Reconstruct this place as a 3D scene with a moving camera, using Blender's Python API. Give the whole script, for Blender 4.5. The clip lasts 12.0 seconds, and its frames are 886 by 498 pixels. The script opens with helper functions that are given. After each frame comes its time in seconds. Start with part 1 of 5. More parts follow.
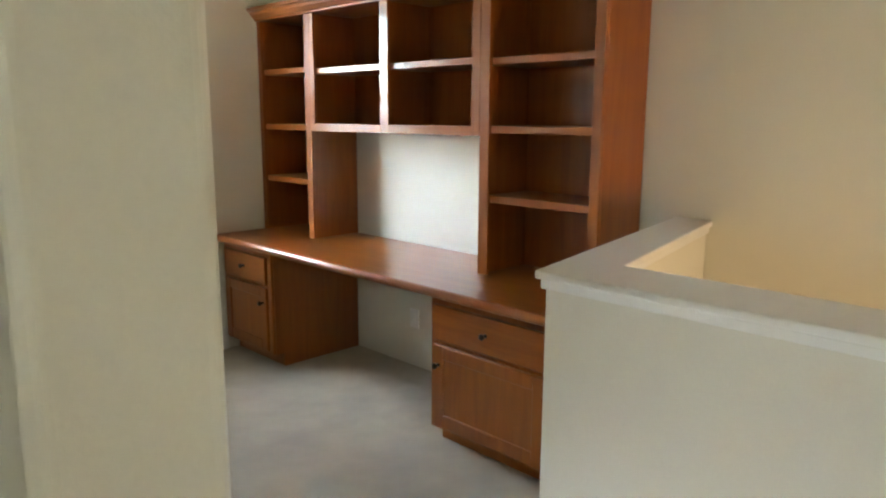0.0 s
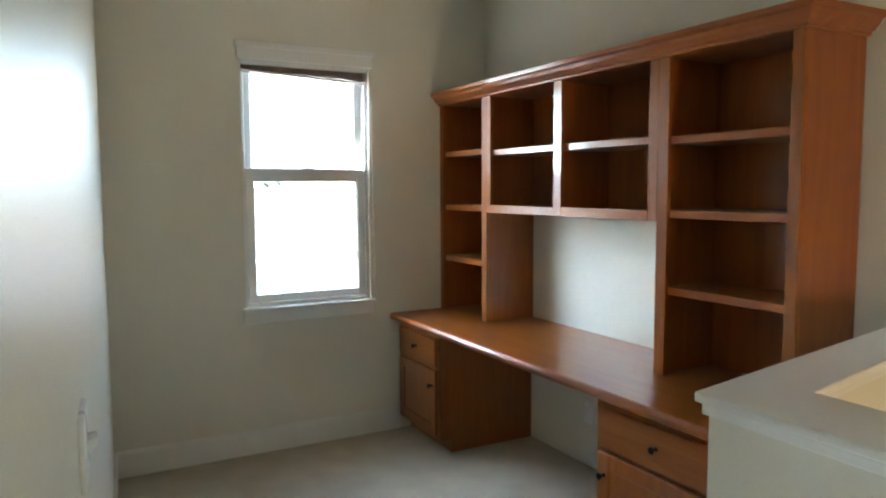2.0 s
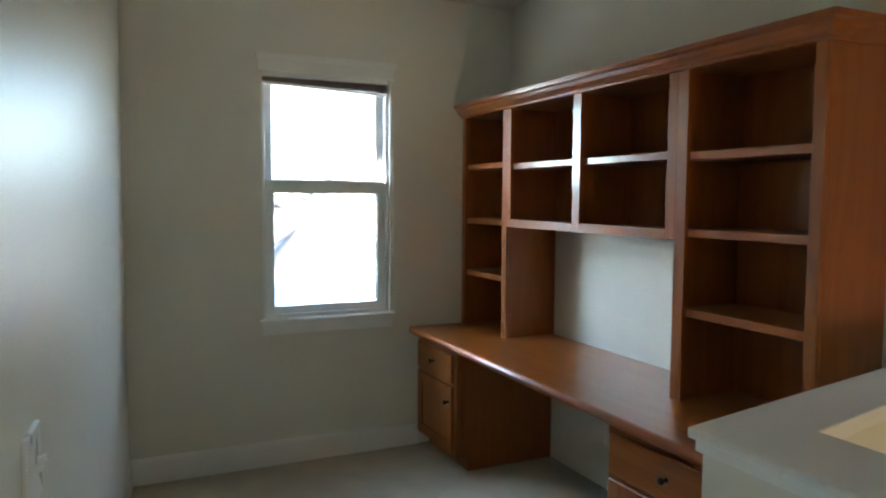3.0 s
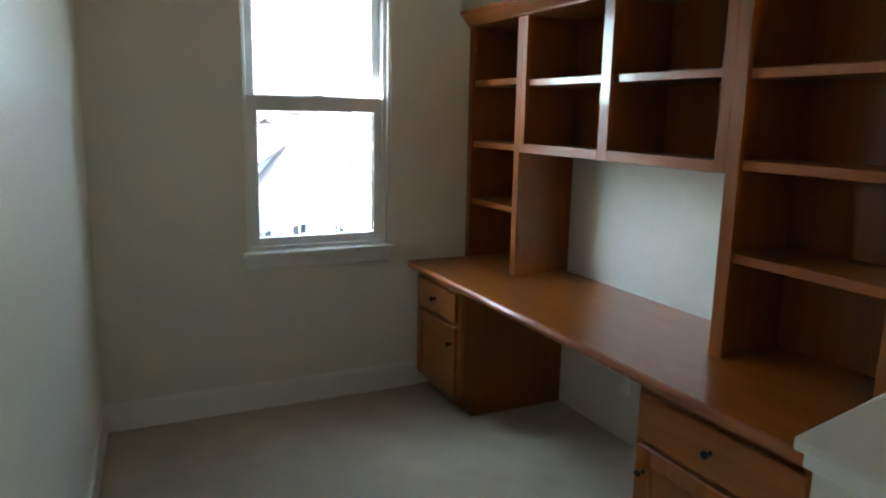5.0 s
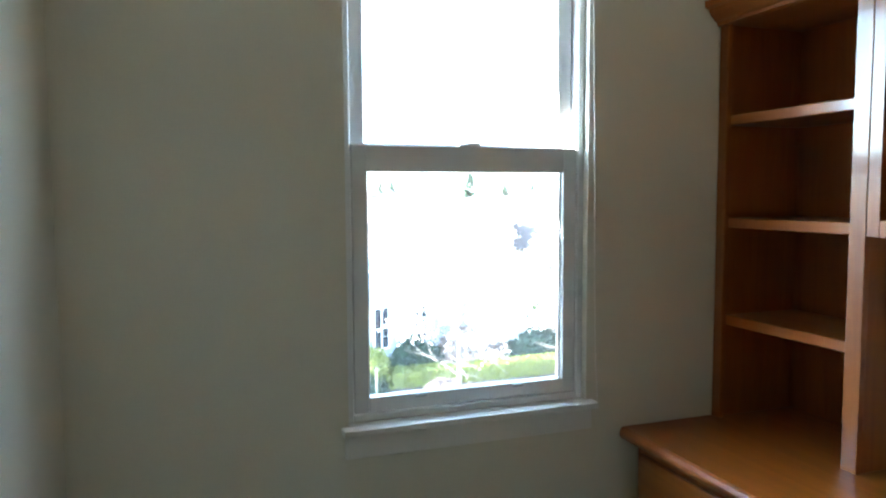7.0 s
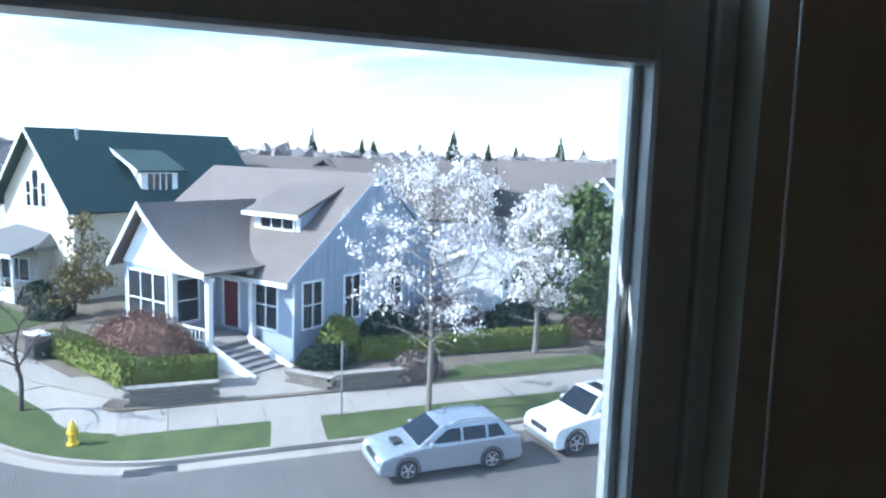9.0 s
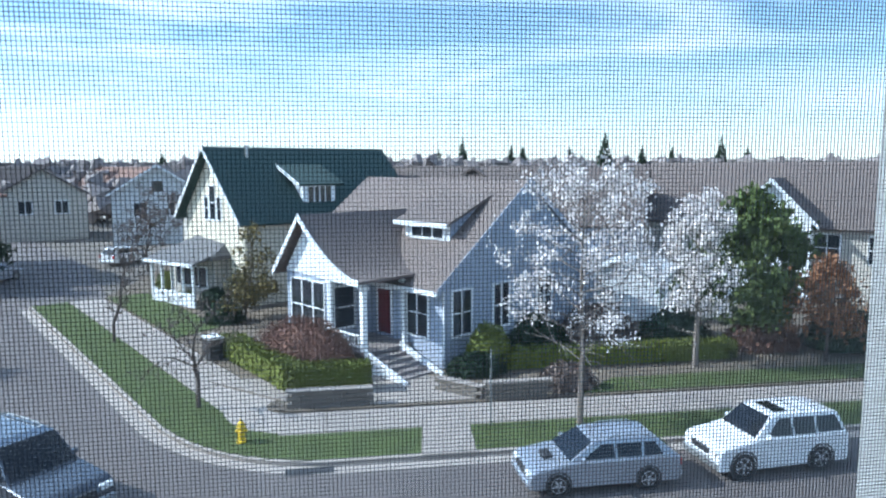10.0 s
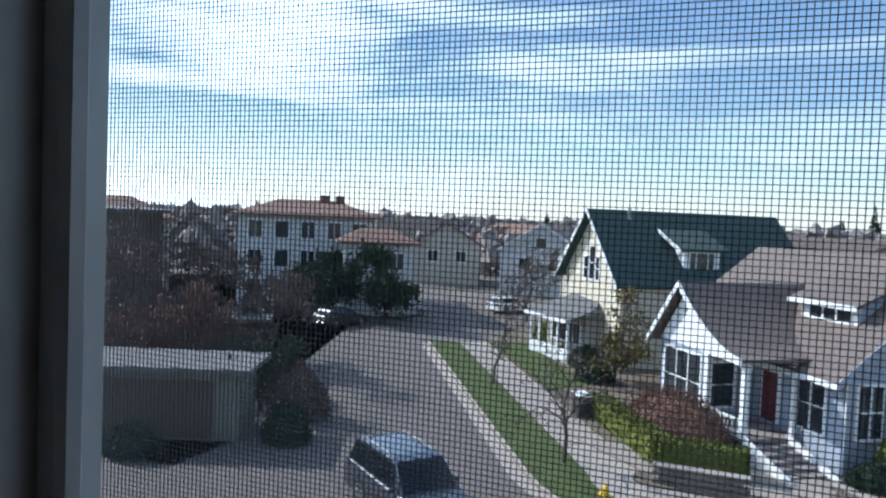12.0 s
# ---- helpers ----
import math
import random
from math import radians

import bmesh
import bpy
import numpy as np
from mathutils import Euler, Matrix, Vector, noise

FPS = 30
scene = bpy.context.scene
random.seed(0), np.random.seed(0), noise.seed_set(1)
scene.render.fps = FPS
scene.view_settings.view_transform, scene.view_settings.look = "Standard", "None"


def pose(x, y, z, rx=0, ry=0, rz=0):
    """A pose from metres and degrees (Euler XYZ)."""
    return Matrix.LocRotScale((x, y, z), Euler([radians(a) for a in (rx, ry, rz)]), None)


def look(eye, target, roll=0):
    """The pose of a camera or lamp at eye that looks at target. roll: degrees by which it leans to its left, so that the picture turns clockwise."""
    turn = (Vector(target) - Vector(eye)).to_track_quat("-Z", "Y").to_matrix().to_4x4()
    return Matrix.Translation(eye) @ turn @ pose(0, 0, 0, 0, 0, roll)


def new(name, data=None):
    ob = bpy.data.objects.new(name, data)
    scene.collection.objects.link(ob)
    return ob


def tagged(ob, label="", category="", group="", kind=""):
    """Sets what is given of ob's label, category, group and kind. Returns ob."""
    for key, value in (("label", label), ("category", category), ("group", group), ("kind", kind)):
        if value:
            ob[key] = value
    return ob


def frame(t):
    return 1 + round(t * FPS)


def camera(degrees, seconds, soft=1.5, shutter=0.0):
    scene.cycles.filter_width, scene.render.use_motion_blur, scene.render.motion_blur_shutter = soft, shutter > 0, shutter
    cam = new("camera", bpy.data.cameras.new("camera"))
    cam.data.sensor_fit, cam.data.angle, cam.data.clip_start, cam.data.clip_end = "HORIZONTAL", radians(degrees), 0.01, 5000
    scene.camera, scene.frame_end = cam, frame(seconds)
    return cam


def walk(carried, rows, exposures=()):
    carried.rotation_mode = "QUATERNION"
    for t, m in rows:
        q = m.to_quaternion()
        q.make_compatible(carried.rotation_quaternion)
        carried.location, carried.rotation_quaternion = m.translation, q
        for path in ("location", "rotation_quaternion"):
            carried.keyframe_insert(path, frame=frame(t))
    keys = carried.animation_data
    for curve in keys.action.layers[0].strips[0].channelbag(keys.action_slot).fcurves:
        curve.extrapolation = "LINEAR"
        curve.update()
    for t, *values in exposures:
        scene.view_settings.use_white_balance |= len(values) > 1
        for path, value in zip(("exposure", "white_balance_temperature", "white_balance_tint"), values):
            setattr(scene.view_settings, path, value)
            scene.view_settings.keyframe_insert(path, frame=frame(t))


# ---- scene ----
cam = camera(64.0, 12.0, soft=2.2)
LOOKS = [
    (0, (-2.801, -4.138, 1.498), (-1.411, -2.748, 1.13), 0.3),
    (0.5, (-2.763, -4.116, 1.516), (-1.53, -2.56, 1.27), -0.5),
    (1, (-2.724, -4.116, 1.525), (-1.65, -2.442, 1.314), -1.5),
    (1.5, (-2.651, -4.111, 1.534), (-1.617, -2.41, 1.335), -0.8),
    (2, (-2.544, -4.099, 1.553), (-1.595, -2.347, 1.381), -0.3),
    (2.5, (-2.447, -4.107, 1.567), (-1.603, -2.299, 1.422), 0.1),
    (4.5, (-2.328, -3.959, 1.583), (-1.465, -2.161, 1.432), 1.2),
    (5, (-2.274, -3.697, 1.59), (-1.419, -1.927, 1.217), 1.1),
    (5.5, (-2.218, -3.49, 1.572), (-1.334, -1.775, 1.044), 0.9),
    (6, (-2.188, -3.0, 1.535), (-1.366, -1.208, 1.206), 2.9),
    (6.5, (-2.107, -2.525, 1.495), (-1.509, -0.635, 1.231), 0.4),
    (7, (-2.021, -1.962, 1.527), (-1.355, -0.082, 1.373), -0.3),
    (7.5, (-1.801, -1.481, 1.521), (-1.059, 0.371, 1.374), 1.5),
]
# close to the window: place, heading, pitch, lean
TURNS = [
    (9.3, -1.180, -0.29, 1.52, -20.43, -7.90, 1.6),
    (9.5, -1.152, -0.235, 1.52, -17.20, -8.01, 0.5),
    (9.7, -1.133, -0.19, 1.52, -14.26, -7.78, 0.1),
    (10.0, -1.095, -0.125, 1.52, -8.90, -6.97, -0.2),
    (10.5, -1.15, -0.075, 1.52, 0.53, -4.56, 0.7),
    (11.0, -1.31, -0.055, 1.52, 9.40, -3.02, 1.4),
    (11.5, -1.432, -0.05, 1.52, 16.21, -2.23, 1.8),
    (12.0, -1.4275, -0.05, 1.52, 20.62, -2.50, 2.4),
]
ROWS = [(t, look(e, a, r)) for t, e, a, r in LOOKS]
ROWS += [(t, pose(x, y, z, 90 + p, 0, h) @ pose(0, 0, 0, 0, 0, r)) for t, x, y, z, h, p, r in TURNS]
walk(cam, ROWS, exposures=[
    (0.0, 5.44, 6800, 13), (0.5, 5.72, 6750, 13), (1.5, 5.42, 6600, 11), (2.5, 4.85, 5900, 6), (4.5, 4.15, 6000, 5), (5.5, 4.68, 6150, 6), (6.0, 4.9, 6050, 6), (6.5, 4.9, 5850, 5),
    (7.0, 4.6, 5800, 4), (7.5, 4.3, 5400, 4), (7.7, 4.0, 5400, 4), (9.3, 1.28, 5150, 6), (9.5, 1.12, 5200, 6), (10.0, 0.82, 5350, 6), (10.5, 0.58, 5300, 9), (11.5, 0.44, 5550, 10), (12.0, 0.34, 5750, 10)])

# ---- world and sun ----
SUN_FROM = Vector((-0.93, 0.16, 0.66)).normalized()
world = bpy.data.worlds.new("sky")
scene.world = world
world.use_nodes = True
wn = world.node_tree.nodes
wl = world.node_tree.links
sky = wn.new("ShaderNodeTexSky")
sky.sky_type = "NISHITA"
sky.sun_disc = False
sky.sun_elevation = math.asin(SUN_FROM.z)
sky.sun_rotation = math.atan2(SUN_FROM.x, SUN_FROM.y)
sky.dust_density = 0.2
sky.ozone_density = 2.0
# thin streaks of high cloud
wtc = wn.new("ShaderNodeTexCoord")
wmap = wn.new("ShaderNodeMapping")
wmap.inputs["Rotation"].default_value = (0.12, 0.0, 0.5)
wmap.inputs["Scale"].default_value = (1.3, 2.2, 9.0)
wl.new(wtc.outputs["Generated"], wmap.inputs["Vector"])
cirrus = wn.new("ShaderNodeTexNoise")
cirrus.inputs["Scale"].default_value = 1.7
cirrus.inputs["Detail"].default_value = 7.0
cirrus.inputs["Distortion"].default_value = 0.6
wl.new(wmap.outputs["Vector"], cirrus.inputs["Vector"])
wramp = wn.new("ShaderNodeValToRGB")
wramp.color_ramp.elements[0].position, wramp.color_ramp.elements[1].position = 0.46, 0.82
wl.new(cirrus.outputs["Fac"], wramp.inputs["Fac"])
wmix = wn.new("ShaderNodeMix")
wmix.data_type = "RGBA"
# and a pale haze lies along the horizon
wsep = wn.new("ShaderNodeSeparateXYZ")
wl.new(wtc.outputs["Generated"], wsep.inputs["Vector"])
whaze = wn.new("ShaderNodeMapRange")
whaze.interpolation_type = "SMOOTHSTEP"
whaze.inputs["From Min"].default_value, whaze.inputs["From Max"].default_value = 0.0, 0.17
whaze.inputs["To Min"].default_value, whaze.inputs["To Max"].default_value = 0.28, 0.0
wl.new(wsep.outputs["Z"], whaze.inputs["Value"])
wmax = wn.new("ShaderNodeMath")
wmax.operation = "MAXIMUM"
wl.new(wramp.outputs["Color"], wmax.inputs[0])
wl.new(whaze.outputs["Result"], wmax.inputs[1])
wl.new(wmax.outputs[0], wmix.inputs["Factor"])
wl.new(sky.outputs["Color"], wmix.inputs["A"])
# the thin cloud is brightest round the sun
wdot = wn.new("ShaderNodeVectorMath")
wdot.operation = "DOT_PRODUCT"
wdot.inputs[1].default_value = SUN_FROM
wl.new(wtc.outputs["Generated"], wdot.inputs[0])
wpos = wn.new("ShaderNodeMath")
wpos.operation = "MAXIMUM"
wpos.inputs[1].default_value = 0.0
wl.new(wdot.outputs["Value"], wpos.inputs[0])
wpow = wn.new("ShaderNodeMath")
wpow.operation = "POWER"
wpow.inputs[1].default_value = 3.0
wl.new(wpos.outputs[0], wpow.inputs[0])
wgain = wn.new("ShaderNodeMath")
wgain.operation = "MULTIPLY_ADD"
wgain.inputs[1].default_value, wgain.inputs[2].default_value = 4.5, 1.0
wl.new(wpow.outputs[0], wgain.inputs[0])
wcol = wn.new("ShaderNodeVectorMath")
wcol.operation = "SCALE"
wcol.inputs[0].default_value = (8.0, 9.2, 10.6)
wl.new(wgain.outputs[0], wcol.inputs["Scale"])
wl.new(wcol.outputs["Vector"], wmix.inputs["B"])
wl.new(wmix.outputs["Result"], wn["Background"].inputs["Color"])
wn["Background"].inputs["Strength"].default_value = 0.14
sun_data = bpy.data.lights.new("sun", "SUN")
sun_data.energy, sun_data.angle, sun_data.color = 4.5, radians(0.55), (1.0, 0.95, 0.87)
sun = new("sun", sun_data)
sun.matrix_world = look(SUN_FROM * 60, (0, 0, 0))


def fill_lamp(name, w, h, m, watts, colour):
    d = bpy.data.lights.new(name, "AREA")
    d.shape, d.size, d.size_y, d.energy, d.color = "RECTANGLE", w, h, watts, colour
    o = new(name, d)
    o.matrix_world = m
    return o


# unseen fill lamps added behind the walker in the hall and in the stairwell
fill_lamp("hall_fill_lamp", 1.5, 1.3, look((-6.95, -5.4, 1.55), (-3.0, -5.4, 1.3)), 0.25, (1.0, 0.90, 0.70))
fill_lamp("stair_fill_lamp", 0.9, 0.9, look((-0.7, -6.05, 0.2), (-0.4, -3.2, -0.2)), 1.15, (1.0, 0.74, 0.48))

# ---- materials ----


def nodes_of(name):
    m = bpy.data.materials.new(name)
    m.use_nodes = True
    t = m.node_tree
    return m, t.nodes, t.links, t.nodes["Principled BSDF"]


def mat(name, base, rough=0.6, metal=0.0, vary=0.12, scale=8.0, fine=120.0, bump=0.15, spec=0.5, per_piece=0.0, stretch=(1, 1, 1), coat=0.0):
    """A painted or natural surface: colour at two scales of noise, fine relief, uneven gloss."""
    m, n, l, b = nodes_of(name)
    tc = n.new("ShaderNodeTexCoord")
    mp = n.new("ShaderNodeMapping")
    mp.inputs["Scale"].default_value = stretch
    l.new(tc.outputs["Object"], mp.inputs["Vector"])
    big = n.new("ShaderNodeTexNoise")
    big.inputs["Scale"].default_value, big.inputs["Detail"].default_value = scale, 4.0
    small = n.new("ShaderNodeTexNoise")
    small.inputs["Scale"].default_value, small.inputs["Detail"].default_value = fine, 3.0
    l.new(mp.outputs["Vector"], big.inputs["Vector"])
    l.new(mp.outputs["Vector"], small.inputs["Vector"])
    add = n.new("ShaderNodeMath")
    add.operation = "ADD"
    l.new(big.outputs["Fac"], add.inputs[0])
    l.new(small.outputs["Fac"], add.inputs[1])
    last = add.outputs[0]
    if per_piece:
        info = n.new("ShaderNodeObjectInfo")
        geo = n.new("ShaderNodeNewGeometry")
        s1 = n.new("ShaderNodeMath")
        s1.operation = "ADD"
        l.new(info.outputs["Random"], s1.inputs[0])
        l.new(geo.outputs["Random Per Island"], s1.inputs[1])
        s2 = n.new("ShaderNodeMath")
        s2.operation = "MULTIPLY_ADD"
        l.new(s1.outputs[0], s2.inputs[0])
        s2.inputs[1].default_value = per_piece
        l.new(last, s2.inputs[2])
        last = s2.outputs[0]
    rng = n.new("ShaderNodeMapRange")
    top = 1.45 + 1.6 * per_piece
    rng.inputs["From Min"].default_value, rng.inputs["From Max"].default_value = 0.55, top
    rng.inputs["To Min"].default_value, rng.inputs["To Max"].default_value = 1 - vary, 1 + vary
    l.new(last, rng.inputs["Value"])
    mul = n.new("ShaderNodeVectorMath")
    mul.operation = "SCALE"
    mul.inputs[0].default_value = base
    l.new(rng.outputs["Result"], mul.inputs["Scale"])
    l.new(mul.outputs["Vector"], b.inputs["Base Color"])
    r2 = n.new("ShaderNodeMapRange")
    r2.inputs["To Min"].default_value, r2.inputs["To Max"].default_value = max(rough - 0.08, 0.02), min(rough + 0.08, 1)
    l.new(big.outputs["Fac"], r2.inputs["Value"])
    l.new(r2.outputs["Result"], b.inputs["Roughness"])
    b.inputs["Metallic"].default_value = metal
    b.inputs["Specular IOR Level"].default_value = spec
    b.inputs["Coat Weight"].default_value = coat
    b.inputs["Coat Roughness"].default_value = 0.12
    if bump:
        bp = n.new("ShaderNodeBump")
        bp.inputs["Strength"].default_value, bp.inputs["Distance"].default_value = bump, 0.004
        l.new(small.outputs["Fac"], bp.inputs["Height"])
        l.new(bp.outputs["Normal"], b.inputs["Normal"])
    return m


def wood_mat(name, dark, light, axis, rough=0.32, coat=0.35):
    """Stained, lacquered cherry: long grain along one axis, pores, slow colour drift."""
    m, n, l, b = nodes_of(name)
    tc = n.new("ShaderNodeTexCoord")
    info = n.new("ShaderNodeObjectInfo")
    off = n.new("ShaderNodeVectorMath")
    off.operation = "MULTIPLY_ADD"
    off.inputs[1].default_value = (1, 1, 1)
    sc = n.new("ShaderNodeVectorMath")
    sc.operation = "SCALE"
    sc.inputs[0].default_value = (7.3, 3.1, 5.7)
    l.new(info.outputs["Random"], sc.inputs["Scale"])
    l.new(tc.outputs["Object"], off.inputs[0])
    l.new(sc.outputs["Vector"], off.inputs[2])
    mp = n.new("ShaderNodeMapping")
    s = [9.0, 9.0, 9.0]
    s["xyz".index(axis)] = 0.7
    mp.inputs["Scale"].default_value = s
    l.new(off.outputs["Vector"], mp.inputs["Vector"])
    grain = n.new("ShaderNodeTexNoise")
    grain.inputs["Scale"].default_value, grain.inputs["Detail"].default_value, grain.inputs["Distortion"].default_value = 2.2, 6.0, 1.2
    l.new(mp.outputs["Vector"], grain.inputs["Vector"])
    pore = n.new("ShaderNodeTexNoise")
    pore.inputs["Scale"].default_value, pore.inputs["Detail"].default_value = 22.0, 3.0
    l.new(mp.outputs["Vector"], pore.inputs["Vector"])
    ramp = n.new("ShaderNodeValToRGB")
    ramp.color_ramp.elements[0].position, ramp.color_ramp.elements[1].position = 0.25, 0.78
    ramp.color_ramp.elements[0].color, ramp.color_ramp.elements[1].color = (*dark, 1), (*light, 1)
    mixf = n.new("ShaderNodeMath")
    mixf.operation = "MULTIPLY_ADD"
    mixf.inputs[1].default_value = 0.22
    l.new(pore.outputs["Fac"], mixf.inputs[0])
    sub = n.new("ShaderNodeMath")
    sub.operation = "SUBTRACT"
    sub.inputs[1].default_value = 0.11
    l.new(grain.outputs["Fac"], sub.inputs[0])
    l.new(sub.outputs[0], mixf.inputs[2])
    l.new(mixf.outputs[0], ramp.inputs["Fac"])
    l.new(ramp.outputs["Color"], b.inputs["Base Color"])
    b.inputs["Roughness"].default_value = rough
    b.inputs["Coat Weight"].default_value = coat
    b.inputs["Coat Roughness"].default_value = 0.10
    bp = n.new("ShaderNodeBump")
    bp.inputs["Strength"].default_value, bp.inputs["Distance"].default_value = 0.05, 0.002
    l.new(pore.outputs["Fac"], bp.inputs["Height"])
    l.new(bp.outputs["Normal"], b.inputs["Normal"])
    return m


def glass_mat(name):
    m, n, l, b = nodes_of(name)
    n.remove(b)
    clear = n.new("ShaderNodeBsdfTransparent")
    clear.inputs["Color"].default_value = (0.97, 0.985, 0.98, 1)
    gloss = n.new("ShaderNodeBsdfGlossy")
    gloss.inputs["Roughness"].default_value = 0.01
    lw = n.new("ShaderNodeLayerWeight")
    lw.inputs["Blend"].default_value = 0.5
    p5 = n.new("ShaderNodeMath")
    p5.operation = "POWER"
    p5.inputs[1].default_value = 5.0
    l.new(lw.outputs["Facing"], p5.inputs[0])
    fr = n.new("ShaderNodeMath")
    fr.operation = "MULTIPLY_ADD"
    fr.inputs[1].default_value, fr.inputs[2].default_value = 0.7, 0.03
    l.new(p5.outputs[0], fr.inputs[0])
    mix = n.new("ShaderNodeMixShader")
    l.new(fr.outputs[0], mix.inputs["Fac"])
    l.new(clear.outputs["BSDF"], mix.inputs[1])
    l.new(gloss.outputs["BSDF"], mix.inputs[2])
    l.new(mix.outputs["Shader"], n["Material Output"].inputs["Surface"])
    return m


M_WALL = mat("wall_paint", (0.72, 0.69, 0.58), 0.38, vary=0.03, scale=1.5, fine=160, bump=0.10, spec=0.5)
M_CEIL = mat("ceiling_paint", (0.74, 0.71, 0.63), 0.8, vary=0.03, scale=1.5, fine=140, bump=0.2)
M_TRIM = mat("trim_paint", (0.78, 0.77, 0.72), 0.35, vary=0.03, scale=3, fine=60, bump=0.03)
M_CARPET = mat("carpet", (0.53, 0.465, 0.355), 0.95, vary=0.2, scale=5, fine=420, bump=1.0, spec=0.15)
M_WOOD_Y = wood_mat("cherry_along", (0.25, 0.064, 0.008), (0.36, 0.104, 0.013), "y")
M_WOOD_Z = wood_mat("cherry_upright", (0.25, 0.064, 0.008), (0.36, 0.104, 0.013), "z")
M_WOOD_X = wood_mat("cherry_across", (0.25, 0.064, 0.008), (0.36, 0.104, 0.013), "x")
M_KNOB = mat("bronze_knob", (0.035, 0.026, 0.02), 0.32, metal=0.9, vary=0.2, fine=200, bump=0.05)
M_VINYL = mat("window_vinyl", (0.80, 0.81, 0.80), 0.3, vary=0.02, scale=4, fine=90, bump=0.02)
M_GLASS = glass_mat("window_glass")
M_MESH = mat("screen_fibre", (0.055, 0.058, 0.064), 0.65, vary=0.1, scale=3, fine=300, bump=0.0)
M_SCRF = mat("screen_frame_metal", (0.55, 0.57, 0.58), 0.45, vary=0.05, fine=200, bump=0.03)
M_BLIND = mat("blind_slats", (0.20, 0.14, 0.10), 0.5, vary=0.15, fine=60, bump=0.1)
M_PLATE = mat("switch_plastic", (0.82, 0.81, 0.76), 0.28, vary=0.02, bump=0.0)
M_CORD = mat("cord", (0.75, 0.73, 0.68), 0.8, vary=0.05, fine=400, bump=0.3)
M_STUCCO = mat("stucco", (0.34, 0.345, 0.34), 0.9, vary=0.08, scale=2, fine=90, bump=0.7)

# ---- building helpers ----


def box(bm, x0, x1, y0, y1, z0, z1, m=None):
    """A box between the given faces; m: a matrix applied after."""
    vs = [bm.verts.new((x, y, z)) for x in (x0, x1) for y in (y0, y1) for z in (z0, z1)]
    if m is not None:
        for v in vs:
            v.co = m @ v.co
    for f in ((0, 1, 3, 2), (4, 6, 7, 5), (0, 4, 5, 1), (2, 3, 7, 6), (0, 2, 6, 4), (1, 5, 7, 3)):
        bm.faces.new([vs[i] for i in f])
    return vs


def soften(bm, w, seg=2):
    bmesh.ops.recalc_face_normals(bm, faces=bm.faces)
    bmesh.ops.bevel(bm, geom=list(bm.edges), offset=w, segments=seg, affect="EDGES", profile=0.6, clamp_overlap=True)


def prism(bm, poly, h0, h1, axis="y"):
    """A polygon of (a, b) swept from h0 to h1 along an axis: y takes (x, z), x takes (y, z), z takes (x, y)."""
    def at(a, b, h):
        return {"y": (a, h, b), "x": (h, a, b), "z": (a, b, h)}[axis]
    lo = [bm.verts.new(at(a, b, h0)) for a, b in poly]
    hi = [bm.verts.new(at(a, b, h1)) for a, b in poly]
    n = len(poly)
    bm.faces.new(lo)
    bm.faces.new(hi[::-1])
    for i in range(n):
        bm.faces.new((lo[i], hi[i], hi[(i + 1) % n], lo[(i + 1) % n]))
    bmesh.ops.recalc_face_normals(bm, faces=bm.faces)


def tube(bm, pts, radii, sides=8):
    """A round limb through points with a radius at each."""
    rings = []
    pts = [Vector(p) for p in pts]
    for i, p in enumerate(pts):
        d = (pts[min(i + 1, len(pts) - 1)] - pts[max(i - 1, 0)]).normalized()
        a = d.orthogonal().normalized()
        b = d.cross(a)
        rings.append([bm.verts.new(p + (a * math.cos(2 * math.pi * k / sides) + b * math.sin(2 * math.pi * k / sides)) * radii[i]) for k in range(sides)])
    for r0, r1 in zip(rings, rings[1:]):
        for k in range(sides):
            bm.faces.new((r0[k], r0[(k + 1) % sides], r1[(k + 1) % sides], r1[k]))
    bm.faces.new(rings[0][::-1])
    bm.faces.new(rings[-1])


def lathe(bm, prof, m=None, sides=16):
    """(radius, height) pairs turned about z."""
    rings = []
    for r, h in prof:
        rings.append([bm.verts.new((r * math.cos(2 * math.pi * k / sides), r * math.sin(2 * math.pi * k / sides), h)) for k in range(sides)])
    for r0, r1 in zip(rings, rings[1:]):
        for k in range(sides):
            bm.faces.new((r0[k], r0[(k + 1) % sides], r1[(k + 1) % sides], r1[k]))
    bm.faces.new(rings[0][::-1])
    bm.faces.new(rings[-1])
    if m is not None:
        for ring in rings:
            for v in ring:
                v.co = m @ v.co


def finish(name, bm, material, smooth=False):
    me = bpy.data.meshes.new(name)
    bmesh.ops.recalc_face_normals(bm, faces=bm.faces)
    bm.to_mesh(me)
    bm.free()
    if smooth:
        me.shade_smooth()
    me.materials.append(material)
    return me


def part(name, bm, material, parent=None, label="", smooth=False):
    o = new(name, finish(name, bm, material, smooth))
    o.parent = parent
    return tagged(o, label)


def piece(name, me, parent, m=None):
    """A further object on a mesh that others share."""
    o = new(name, me)
    o.parent = parent
    if m is not None:
        o.matrix_basis = m
    return o


def boxpart(name, dims, material, parent=None, label="", bevel=0.002):
    bm = bmesh.new()
    box(bm, *dims)
    if bevel:
        soften(bm, bevel, 1)
    return part(name, bm, material, parent, label)


def thing(name, at, label, category, group="", kind="", heading=0.0):
    o = new(name)
    o.empty_display_size = 0.1
    o.matrix_basis = pose(*at, 0, 0, heading)
    return tagged(o, label, category, group, kind)


def structure(name, bm, material, label, category, smooth=False):
    return tagged(part(name, bm, material, None, "", smooth), label, category, kind="structure")

